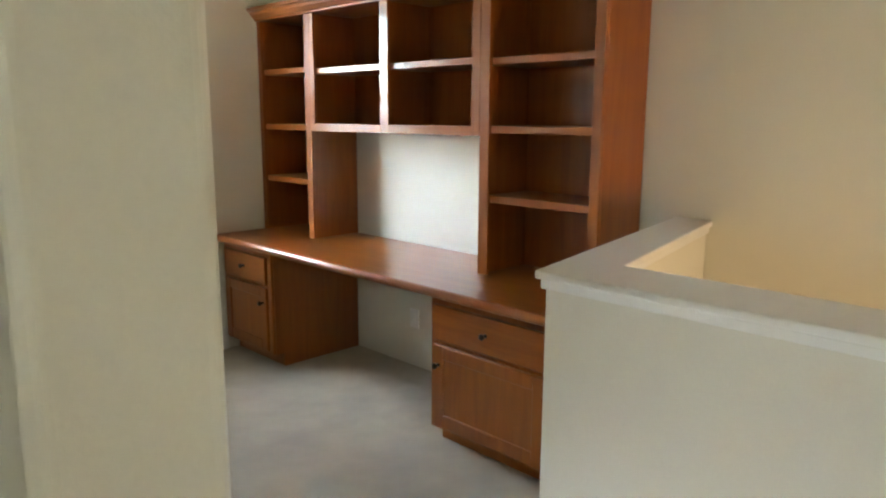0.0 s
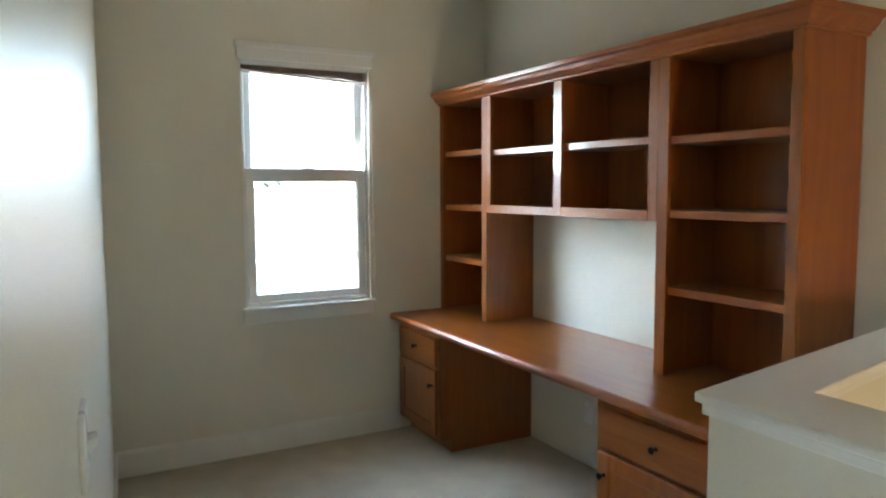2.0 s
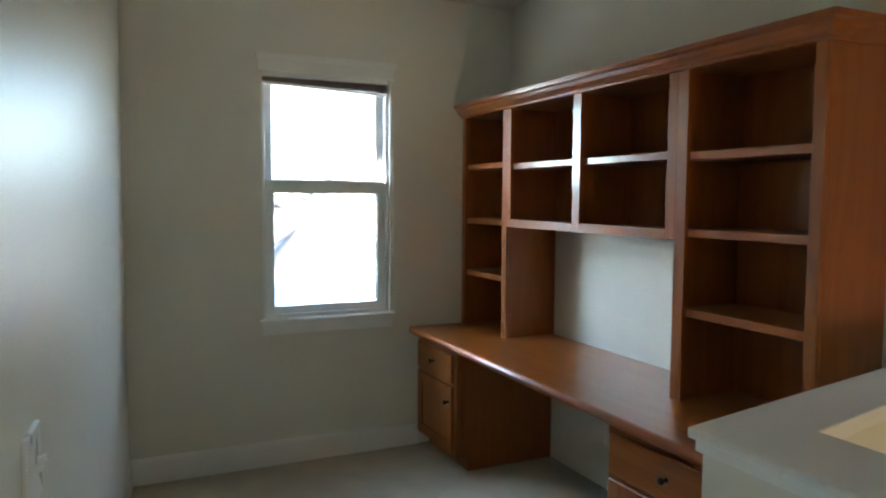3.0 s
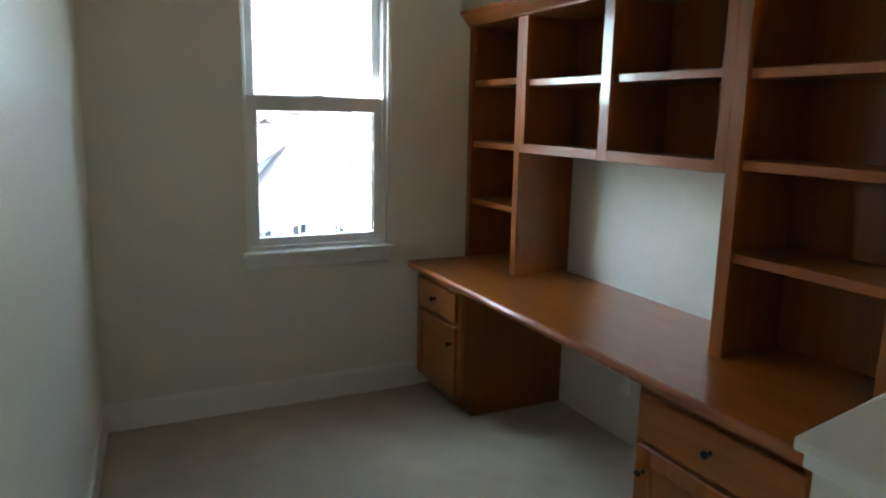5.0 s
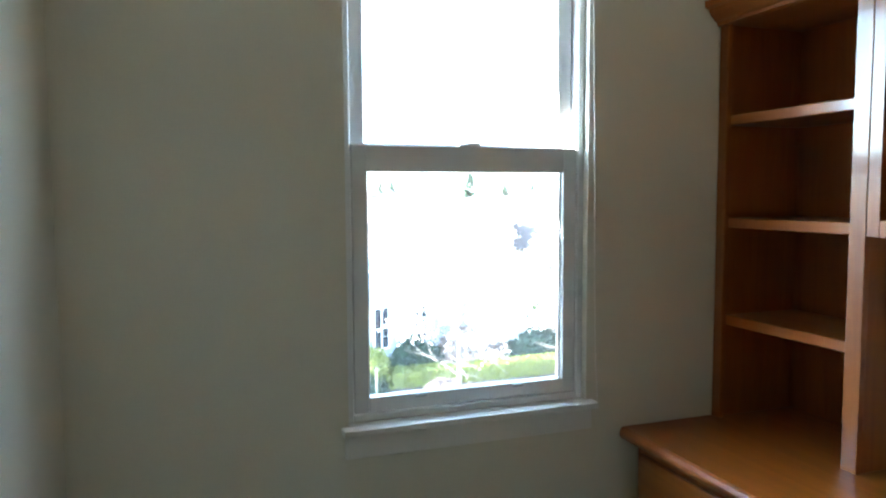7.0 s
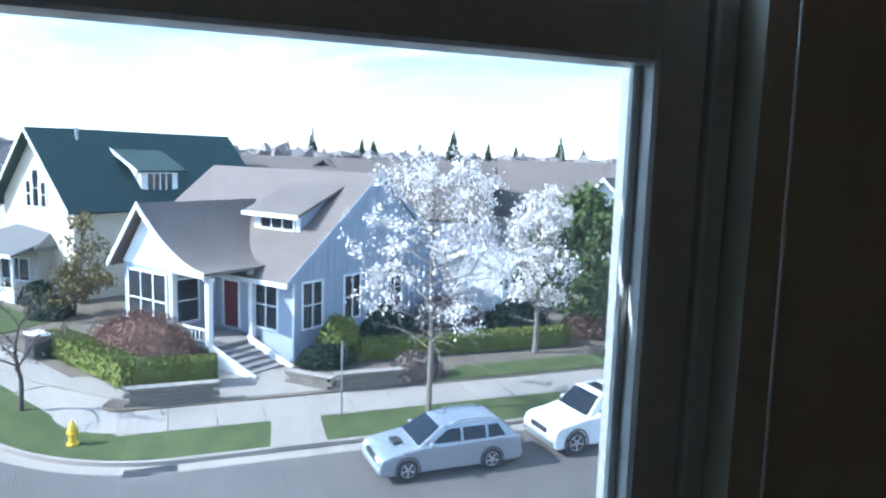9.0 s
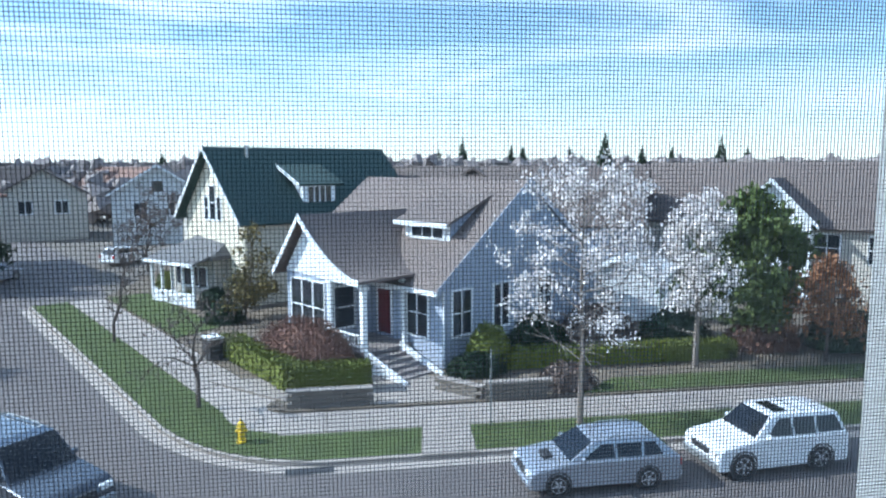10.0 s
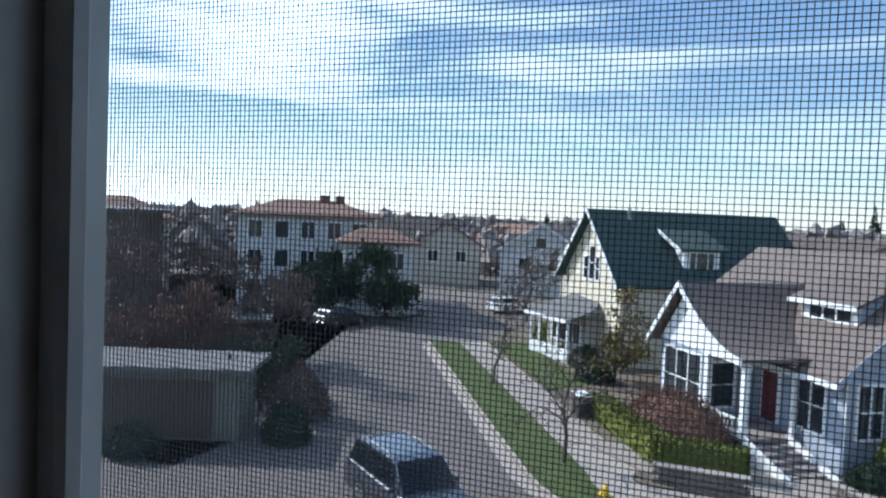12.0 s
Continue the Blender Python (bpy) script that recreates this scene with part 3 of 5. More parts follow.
M_DARKGL = mat("dark_window_glass", (0.02, 0.024, 0.03), 0.06, vary=0.3, scale=0.7, bump=0.0)
M_STONE = mat("garden_wall_block", (0.17, 0.145, 0.12), 0.95, vary=0.3, scale=3, fine=20, bump=0.9, per_piece=0.5)
M_STEP = mat("brick_step", (0.25, 0.215, 0.20), 0.9, vary=0.2, scale=4, fine=25, bump=0.5)
M_BARK = mat("bark", (0.20, 0.165, 0.14), 0.95, vary=0.3, scale=6, fine=40, bump=1.0)
# dark bark; doubles as painted-in shade on shed, house and garage opening
M_BARKD = mat("dark_bark_and_wall_shade", (0.10, 0.075, 0.06), 0.95, vary=0.3, scale=6, fine=40, bump=1.0)
M_BLOSSOM = mat("white_blossom", (0.70, 0.645, 0.61), 0.9, vary=0.1, scale=1, fine=8, bump=0.0, per_piece=0.3, spec=0.1)
M_TWIGR = mat("red_bush_twigs", (0.185, 0.105, 0.08), 0.95, vary=0.3, scale=2, fine=10, bump=0.0, per_piece=0.5, spec=0.1)
M_TWIGB = mat("bare_twig_haze", (0.17, 0.13, 0.11), 0.95, vary=0.3, scale=2, fine=10, bump=0.0, per_piece=0.5, spec=0.1)
M_LEAF = mat("green_leaf", (0.083, 0.108, 0.033), 0.8, vary=0.3, scale=1, fine=8, bump=0.0, per_piece=0.6, spec=0.2)
M_LEAFY = mat("yellow_green_leaf", (0.128, 0.143, 0.030), 0.8, vary=0.3, scale=1, fine=8, bump=0.0, per_piece=0.6, spec=0.2)
M_LEAFD = mat("dark_leaf", (0.030, 0.048, 0.026), 0.85, vary=0.3, scale=1, fine=8, bump=0.0, per_piece=0.6, spec=0.2)
M_RUST = mat("rusty_leaf", (0.26, 0.13, 0.07), 0.9, vary=0.3, scale=1, fine=8, bump=0.0, per_piece=0.6, spec=0.1)
M_OLIVELEAF = mat("olive_brown_leaf", (0.15, 0.12, 0.05), 0.9, vary=0.3, scale=1, fine=8, bump=0.0, per_piece=0.6, spec=0.1)
M_YELLOW = mat("hydrant_paint", (0.75, 0.50, 0.03), 0.45, vary=0.1, bump=0.1)
M_SILVER = mat("silver_car_paint", (0.36, 0.38, 0.42), 0.3, metal=0.5, vary=0.04, scale=1, bump=0.0, coat=0.7)
M_WHITECAR = mat("white_car_paint", (0.80, 0.80, 0.79), 0.25, vary=0.03, scale=1, bump=0.0, coat=0.7)
M_BLUECAR = mat("dark_blue_car_paint", (0.04, 0.048, 0.065), 0.25, metal=0.4, vary=0.05, scale=1, bump=0.0, coat=0.8)
M_BLACKCAR = mat("black_car_paint", (0.02, 0.02, 0.024), 0.22, vary=0.05, scale=1, bump=0.0, coat=0.8)
M_CARGL = mat("car_window_glass", (0.012, 0.014, 0.017), 0.05, vary=0.2, bump=0.0)
M_TYRE = mat("tyre_rubber", (0.02, 0.02, 0.02), 0.9, vary=0.2, bump=0.3)
M_RIM = mat("alloy_rim", (0.55, 0.56, 0.58), 0.35, metal=0.8, vary=0.1, bump=0.0)
M_LAMPGL = mat("headlight_glass", (0.75, 0.75, 0.72), 0.1, vary=0.1, bump=0.0)
M_TAIL = mat("tail_light", (0.45, 0.02, 0.02), 0.15, vary=0.1, bump=0.0)
M_PLASTIC = mat("dark_plastic", (0.03, 0.03, 0.032), 0.6, vary=0.1, bump=0.1)
# paler than the near twigs: distance haze is put into the colour
M_WOODS = mat("far_woods_with_haze", (0.25, 0.215, 0.20), 0.95, vary=0.3, scale=0.05, fine=0.5, bump=0.0, per_piece=0.5, spec=0.1)
M_DULL = mat("weathered_roof_felt", (0.135, 0.13, 0.128), 0.9, vary=0.15, scale=1, fine=12, bump=0.5)
# garage stucco darkened: the shade on its walls is in the colour
M_GARAGE_SHADE = mat("shaded_garage_stucco", (0.17, 0.165, 0.14), 0.9, vary=0.12, scale=1, fine=15, bump=0.3)
M_STEEL = mat("galvanised_steel", (0.35, 0.36, 0.36), 0.5, metal=0.7, vary=0.1, bump=0.05)

# ---- outside: ground, roads, kerbs ----
G = -7.3
SA = radians(29.5)                                   # the side street's heading, left of straight ahead
SD = Vector((-math.sin(SA), math.cos(SA)))           # along it
SN = Vector((math.cos(SA), math.sin(SA)))            # across it, towards the corner house
S0P = Vector((-6.75, 23.3))
KERB_Y = 20.0


def side(a, n):
    """A place a metres along the side street's kerb and n metres in from it."""
    p = S0P + SD * a + SN * n
    return (p.x, p.y)


bm = bmesh.new()
box(bm, -2600, 2600, 0.22, 3500, G - 0.4, G - 0.06)
structure("ground", bm, M_FAR, "open brown-green ground reaching the horizon", "ground")


def sheet(name, poly, z0, z1, material, label, category, bevel=0.0):
    bm = bmesh.new()
    prism(bm, poly, z0, z1, "z")
    if bevel:
        soften(bm, bevel, 1)
    return structure(name, bm, material, label, category)


sheet("road_front", [(-120, 0.4), (120, 0.4), (120, KERB_Y), (-2.4, KERB_Y), (-3.6, 20.55), (-4.8, 21.1), (-5.8, 21.95), S0P[:], side(26.2, 0), side(26.4, 4.6), side(44, 7), side(90, 7), side(90, -12), side(2, -12), (-18, 22), (-120, 22)], G - 0.1, G, M_ASPH, "worn grey-brown asphalt street with patches", "road")


def arc_offset(n):
    """The kerb line round the corner, set n metres in: from the side street round to the front."""
    pts = [side(26.0, n), side(17, n), side(8, n), side(2.5, n)]
    a0 = Vector(side(0.4, n))
    a3 = Vector((-1.6, KERB_Y + n))
    c = Vector((-4.75, KERB_Y + 0.35 + 0.8 * n)) + Vector((0.1, 0.1)) * n
    for k in range(9):
        t = k / 8
        p = a0 * (1 - t) ** 2 + c * 2 * t * (1 - t) + a3 * t * t
        pts.append((p.x, p.y))
    return pts


def band(name, n0, n1, x1, z0, z1, material, label, category):
    a, b = arc_offset(n0), arc_offset(n1)
    return sheet(name, a + [(x1, KERB_Y + n0), (x1, KERB_Y + n1)] + b[::-1], z0, z1, material, label, category)


band("gutter", -0.55, 0.0, 60, G - 0.1, G + 0.006, M_KERB, "pale concrete gutter beside the kerb", "gutter")
band("kerb", 0.0, 0.16, 60, G - 0.1, G + 0.13, M_KERB, "pale concrete kerb", "kerb")
band("verge_grass", 0.16, 2.2, 60, G - 0.1, G + 0.15, M_GRASS, "clipped green lawn verge between kerb and footpath", "lawn")
band("pavement_bed", 2.2, 4.3, 60, G - 0.1, G + 0.125, M_KERB, "concrete footpath bed", "pavement")
sheet("garden_soil", arc_offset(4.3) + [(60, KERB_Y + 4.3), (60, 75), (-14, 75)], G - 0.1, G + 0.20, M_SOIL, "brown planted garden ground behind the footpath", "garden")
sheet("lawn_front", [(8.0, 24.45), (30, 24.45), (30, 26.3), (9.8, 26.0)], G + 0.1, G + 0.25, M_GRASS, "green front lawn", "lawn")
sheet("path_to_kerb", [(1.38, KERB_Y - 0.02), (3.08, KERB_Y - 0.02), (3.28, KERB_Y + 2.3), (1.70, KERB_Y + 2.3)], G + 0.01, G + 0.16, M_CONC, "pale concrete path across the verge", "path", 0.01)
sheet("entry_paving", [(-6.2, 28.5), (-2.0, 24.6), (4.6, 24.6), (4.0, 27.2), (0.0, 28.5)], G + 0.1, G + 0.21, M_CONC, "pale concrete paving before the front steps", "paving")
sheet("side_yard_grass", [side(12, 4.4), side(25.6, 4.4), side(25.6, 7.0), side(13, 7.0)], G + 0.1, G + 0.24, M_GRASS, "green side lawn", "lawn")
bm = bmesh.new()
box(bm, -2.6, -1.2, KERB_Y - 0.5, KERB_Y - 0.05, G, G + 0.012)
tagged(part("storm_drain", bm, M_PLASTIC), "dark iron storm drain grate in the gutter", "storm drain")

# footpath slabs, with open joints
pave = thing("pavement_slabs", (0, 0, G + 0.125), "pale concrete footpath slabs with open joints", "pavement", kind="structure")
bm = bmesh.new()
box(bm, -0.74, 0.74, -1.03, 1.03, 0.0, 0.035)
soften(bm, 0.012, 1)
SLAB = finish("slab", bm, M_CONC)
for i in range(26):
    piece("slab", SLAB, pave, pose(-2.2 + 1.5 * i, KERB_Y + 3.25, 0.0))
for i in range(14):
    x, y = side(4.2 + 1.5 * i, 3.25)
    piece("slab", SLAB, pave, pose(x, y, 0.0, 0, 0, 90 + math.degrees(SA)))

# ---- outside: greenery ----


def clump(verts, faces, c, r, rng, flat=1.0):
    """One small leafy or blossom clump: a crumpled octahedron."""
    k = len(verts)
    q = Euler((rng.uniform(0, 6), rng.uniform(0, 6), rng.uniform(0, 6))).to_matrix()
    for d in ((1, 0, 0), (0, 1, 0), (-1, 0, 0), (0, -1, 0), (0, 0, 1), (0, 0, -1)):
        v = q @ Vector(d) * r * rng.uniform(0.5, 1.25)
        verts.append((c[0] + v.x, c[1] + v.y, c[2] + v.z * flat))
    for f in ((0, 1, 4), (1, 2, 4), (2, 3, 4), (3, 0, 4), (1, 0, 5), (2, 1, 5), (3, 2, 5), (0, 3, 5)):
        faces.append(tuple(k + i for i in f))


def leaf(verts, faces, c, r, rng):
    """One leaf or petal cluster: a bent pair of triangles."""
    k = len(verts)
    q = Euler((rng.uniform(0, 6), rng.uniform(0, 6), rng.uniform(0, 6))).to_matrix()
    for d in ((-1, 0, 0.2), (0, 0.6, -0.1), (1, 0, 0.2), (0, -0.6, -0.1)):
        v = q @ Vector(d) * r
        verts.append((c[0] + v.x, c[1] + v.y, c[2] + v.z))
    faces.extend(((k, k + 1, k + 3), (k + 1, k + 2, k + 3)))


def mesh_part(name, verts, faces, material, parent, label="", kind=""):
    me = bpy.data.meshes.new(name)
    me.from_pydata(verts, [], faces)
    me.materials.append(material)
    return tagged(piece(name, me, parent), label, kind=kind)


def grow(bm, p, d, length, r, depth, rng, tips, spread=0.6, droop=0.0):
    """A limb that forks; the tips are handed back for foliage."""
    pts, radii = [p], [r]
    q, e = Vector(p), Vector(d).normalized()
    n = 3
    for i in range(n):
        e = (e + Vector((rng.gauss(0, 0.12), rng.gauss(0, 0.12), rng.gauss(0, 0.08) - droop))).normalized()
        q = q + e * length / n
        pts.append(q.copy())
        radii.append(r * (1 - 0.45 * (i + 1) / n))
        tips.append((q.copy(), depth))
    tube(bm, pts, radii, 6 if depth > 1 else 4)
    if depth <= 0:
        return
    for _ in range(rng.choice((2, 3, 3))):
        side_d = Vector((rng.gauss(0, 1), rng.gauss(0, 1), rng.gauss(0.25, 0.6))).normalized()
        grow(bm, pts[rng.choice((2, 3, 3))], e * (1 - spread) + side_d * spread, length * rng.uniform(0.6, 0.85), r * 0.52, depth - 1, rng, tips, spread, droop)


def tree(name, at, height, trunk_h, crown_r, seed, bark, leafmat, n, size, label, depth=4, limbs=6, shape="round", clumps=False, girth=1.0, bare=0.75, full=0.55):
    rng = random.Random(seed)
    t = thing(name, at, label, "tree")
    bm = bmesh.new()
    r0 = (height * 0.009 + 0.03) * girth
    tips = []
    lead = [(0, 0, -0.1), (rng.gauss(0, 0.05), rng.gauss(0, 0.05), trunk_h * 0.5), (rng.gauss(0, 0.1), rng.gauss(0, 0.1), trunk_h)]
    top = Vector(lead[-1])
    if shape == "round":
        tube(bm, lead, [r0 * 1.25, r0, r0 * 0.9], 10)
        for i in range(limbs):
            a = 2 * math.pi * i / limbs + rng.uniform(-0.4, 0.4)
            grow(bm, top - Vector((0, 0, rng.uniform(0, trunk_h * 0.35))), (math.cos(a), math.sin(a), rng.uniform(0.5, 1.5)), crown_r * rng.uniform(0.5, 0.75), r0 * 0.55, depth - 1, rng, tips)
        grow(bm, top, (0, 0, 1), (height - trunk_h) * 0.42, r0 * 0.8, depth, rng, tips, 0.5)
    elif shape == "oval":
        tall = [(0, 0, -0.1), (0.05, 0.02, height * 0.3), (-0.04, 0.05, height * 0.6), (0.03, 0, height * 0.95)]
        tube(bm, tall, [r0 * 1.25, r0 * 0.95, r0 * 0.55, r0 * 0.12], 10)
        for i in range(30):
            u = (i + 0.5) / 30
            z = trunk_h + (height - trunk_h) * 0.9 * u
            a = i * 2.4 + rng.uniform(-0.3, 0.3)
            reach = crown_r * math.sqrt(max(1 - ((u - 0.42) / 0.66) ** 2, 0.05)) * rng.uniform(0.8, 1.1)
            grow(bm, (0, 0, z), (math.cos(a), math.sin(a), rng.uniform(0.35, 0.8)), reach * 0.55, r0 * 0.34, 2, rng, tips, 0.5)
        for i in range(limbs):
            # low whips, still bare
            a = 2 * math.pi * i / limbs + rng.uniform(-0.4, 0.4)
            grow(bm, (0, 0, trunk_h * rng.uniform(0.72, 0.98)), (math.cos(a), math.sin(a), rng.uniform(-0.05, 0.35)), crown_r * rng.uniform(0.4, 0.6), r0 * 0.26, 1, rng, [], 0.4, 0.03)
    else:
        tall = [(0, 0, -0.1), (0.03, 0, height * 0.4), (0, 0.03, height * 0.92)]
        tube(bm, tall, [r0 * 1.2, r0 * 0.8, r0 * 0.2], 10)
        for i in range(26):
            h = trunk_h + (height - trunk_h) * (i / 26) ** 1.1
            a = i * 2.4
            reach = crown_r * (1 - ((h - trunk_h) / (height - trunk_h)) ** 1.5) * rng.uniform(0.8, 1.1) + 0.2
            grow(bm, (0, 0, h), (math.cos(a), math.sin(a), 0.45), reach * 0.62, r0 * 0.3, 2, rng, tips, 0.5)
    part("trunk", bm, bark, t)
    if n:
        verts, faces = [], []
        pts = [p for p, d in tips if d <= 2 and p.z > trunk_h * bare] or [p for p, d in tips]
        pts = rng.sample(pts, max(1, int(len(pts) * full)))
        for _ in range(n):
            p = rng.choice(pts) + Vector((rng.gauss(0, 1), rng.gauss(0, 1), rng.gauss(0, 1))) * size * 1.7
            (clump if clumps else leaf)(verts, faces, p, size * rng.uniform(0.6, 1.3), rng)
        mesh_part("crown", verts, faces, leafmat, t, kind="stuff")
    return t


def shrub(name, at, rx, ry, h, seed, material, n, size, label, heading=0.0, box_like=False, top=None):
    """A bush or clipped hedge: many small leaves filling a rounded or squared form."""
    rng = random.Random(seed)
    t = thing(name, at, label, "hedge" if box_like else "bush", heading=heading)
    verts, faces = [], []
    for _ in range(n):
        if box_like:
            s = rng.choice("tttxXyY")
            p = [rng.uniform(-rx, rx), rng.uniform(-ry, ry), rng.uniform(0, h)]
            if s == "t":
                p[2] = h
            elif s in "xX":
                p[0] = rx if s == "x" else -rx
            else:
                p[1] = ry if s == "y" else -ry
            c = [p[0] + rng.gauss(0, size * 0.4), p[1] + rng.gauss(0, size * 0.4), max(p[2] + rng.gauss(0, size * 0.4), 0.02)]
        else:
            d = Vector((rng.gauss(0, 1), rng.gauss(0, 1), abs(rng.gauss(0, 1)))).normalized() * rng.uniform(0.72, 1.0)
            w = 1 + 0.14 * noise.noise(Vector((d.x * 2.1 + seed, d.y * 2.1, d.z * 2.1)))
            c = [d.x * rx * w, d.y * ry * w, d.z * h * w]
        leaf(verts, faces, c, size * rng.uniform(0.6, 1.3), rng)
    bm = bmesh.new()
    if box_like:
        box(bm, -rx * 0.94, rx * 0.94, -ry * 0.9, ry * 0.9, 0, h * 0.95)
    else:
        bmesh.ops.create_icosphere(bm, subdivisions=2, radius=1.0, matrix=Matrix.Diagonal((rx * 0.87, ry * 0.87, h * 0.87, 1)))
        for v in bm.verts:
            v.co.z = max(v.co.z, 0.0)
    part("inner_growth", bm, material, t)
    mesh_part("leaves", verts, faces, material, t, kind="stuff")
    return t


# ---- outside: houses ----


def win_part(parent, x0, x1, z0, z1, m, cols=1, rows=1, depth=0.06):
    """A window set on a wall whose outside is towards -y of m."""
    w = new("window")
    w.parent = parent
    w.matrix_basis = m
    f = 0.09
    bm = bmesh.new()
    box(bm, x0 - f, x0, -depth, 0.04, z0 - f, z1 + f)
    box(bm, x1, x1 + f, -depth, 0.04, z0 - f, z1 + f)
    box(bm, x0, x1, -depth, 0.04, z1, z1 + f)
    box(bm, x0, x1, -depth - 0.03, 0.04, z0 - f, z0)
    for i in range(1, cols):
        x = x0 + (x1 - x0) * i / cols
        box(bm, x - 0.035, x + 0.035, -depth + 0.01, 0.03, z0, z1)
    for i in range(1, rows):
        z = z0 + (z1 - z0) * i / rows
        box(bm, x0, x1, -depth + 0.012, 0.028, z - 0.03, z + 0.03)
    part("frame", bm, M_WHITE, w)
    bm = bmesh.new()
    box(bm, x0, x1, -0.022, 0.03, z0, z1)
    part("pane", bm, M_DARKGL, w)
    return w


def roof_slab(bm, p0, p1, q0, q1, th=0.16):
    """A sloping slab from the eave p0-p1 to the ridge q0-q1."""
    lo = [Vector(v) for v in (p0, p1, q1, q0)]
    n = (lo[1] - lo[0]).cross(lo[3] - lo[0]).normalized()
    if n.z < 0:
        n = -n
    a = [bm.verts.new(v) for v in lo]
    b = [bm.verts.new(v + n * th) for v in lo]
    bm.faces.new(a)
    bm.faces.new(b[::-1])
    for i in range(4):
        bm.faces.new((a[i], b[i], b[(i + 1) % 4], a[(i + 1) % 4]))


def gable_house(name, at, heading, w, d, eave, ridge, wall_m, roof_m, label, over=0.45, windows=(), white_rake=True, chimney=False):
    """A house whose gable faces -y: w wide, d deep. windows: (face, x0, x1, z0, z1, cols, rows)."""
    hs = thing(name, at, label, "house", heading=heading)
    bm = bmesh.new()
    prism(bm, [(-w / 2, -0.6), (w / 2, -0.6), (w / 2, eave), (0, ridge), (-w / 2, eave)], 0, d, "y")
    part("wall", bm, wall_m, hs)
    s = (ridge - eave) / (w / 2)
    for sg in (-1, 1):
        bm = bmesh.new()
        x = sg * (w / 2 + over)
        z = eave - s * over + 0.02
        roof_slab(bm, (x, -over, z), (x, d + over, z), (0, -over, ridge + 0.02), (0, d + over, ridge + 0.02))
        rf = part("roof", bm, roof_m, hs)
        if white_rake:
            bm = bmesh.new()
            prism(bm, [(x, z - 0.05), (0, ridge - 0.05), (0, ridge + 0.22), (x, z + 0.2)], -over - 0.06, -over - 0.004, "y")
            part("bargeboard", bm, M_WHITE, rf)
    if chimney:
        boxpart("chimney", (-w * 0.2, -w * 0.2 + 0.5, d * 0.25, d * 0.25 + 0.5, ridge - 1.6, ridge + 0.7), M_TAN, hs, bevel=0.02)
    for face, x0, x1, z0, z1, c, r in windows:
        m = {"f": pose(0, 0, 0), "r": pose(w / 2, 0, 0, 0, 0, 90), "l": pose(-w / 2, d, 0, 0, 0, -90)}[face]
        win_part(hs, x0, x1, z0, z1, m, c, r)
    return hs


# the blue corner house: main body, porch wing, steps
HS = thing("corner_house", (3.4, 28.5, -6.9), "pale blue wooden house with white trim and brown shingle roof", "house", heading=-55)
bm = bmesh.new()
prism(bm, [(0.0, -0.3), (11.0, -0.3), (11.0, 3.3), (5.5, 7.4), (0.0, 3.3)], -11.5, 0.0, "x")
part("wall", bm, M_BLUE, HS, "pale blue board siding")
# battens of the side gable
for i in range(26):
    y = 0.35 + i * 0.42
    boxpart("batten", (0.0, 0.022, y - 0.022, y + 0.022, 0.0, 3.2 + 0.745 * min(y, 11 - y)), M_BLUE, HS, bevel=0)
for sg in (0, 1):
    bm = bmesh.new()
    y0, y1 = (-0.45, 5.5) if sg == 0 else (11.45, 5.5)
    roof_slab(bm, (-11.9, y0, 2.98), (0.1, y0, 2.98), (-11.9, y1, 7.46), (0.1, y1, 7.46))
    rf = part("roof", bm, M_ROOF, HS, "brown shingle roof")
    bm = bmesh.new()
    prism(bm, [(y0, 2.92), (y1, 7.38), (y1, 7.70), (y0, 3.24)], 0.105, 0.14, "x")
    part("bargeboard", bm, M_BLUE, rf)
bm = bmesh.new()
box(bm, -11.9, 0.14, -0.56, -0.455, 2.93, 3.14)
soften(bm, 0.02, 1)
part("gutter", bm, M_WHITE, HS, "white eaves gutter")
# courses of shingles on the front slope
for i in range(22):
    t = (i + 0.5) / 22
    y, z = -0.45 + 5.9 * t, 3.14 + 4.44 * t
    bm = bmesh.new()
    box(bm, -11.88, 0.09, -0.14, 0.14, 0.0, 0.03, pose(0, y, z, 35, 0, 0))
    part("shingle_course", bm, M_ROOF, HS)
for x0, x1, z0, z1, c, r in ((-2.31, -0.95, 1.0, 2.95, 2, 2),):
    win_part(HS, x0, x1, z0, z1, pose(0, 0, 0), c, r)
for x0, x1 in ((0.52, 1.62), (3.1, 4.1), (6.2, 7.2)):
    win_part(HS, x0, x1, 1.1, 3.0, pose(0, 0, 0, 0, 0, 90), 2, 2)
for x in (-11.48, -2.62, -0.06):
    boxpart("corner_board", (x, x + 0.12, -0.035, 0.0, -0.2, 3.1), M_WHITE, HS, bevel=0.005)
# front door
dr = boxpart("door", (-4.28, -3.38, -0.05, 0.0, 0.72, 2.72), M_DOOR, HS, "dark red panelled front door", 0.01)
bm = bmesh.new()
box(bm, -4.42, -4.29, -0.07, 0.0, 0.7, 2.84)
box(bm, -3.37, -3.24, -0.07, 0.0, 0.7, 2.84)
box(bm, -4.29, -3.37, -0.07, 0.0, 2.73, 2.84)
part("door_frame", bm, M_WHITE, dr)
for z0, z1 in ((0.9, 1.5), (1.7, 2.5)):
    for x0 in (-4.18, -3.78):
        boxpart("door_panel", (x0, x0 + 0.3, -0.062, -0.051, z0, z1), M_DOOR, dr, bevel=0.004)
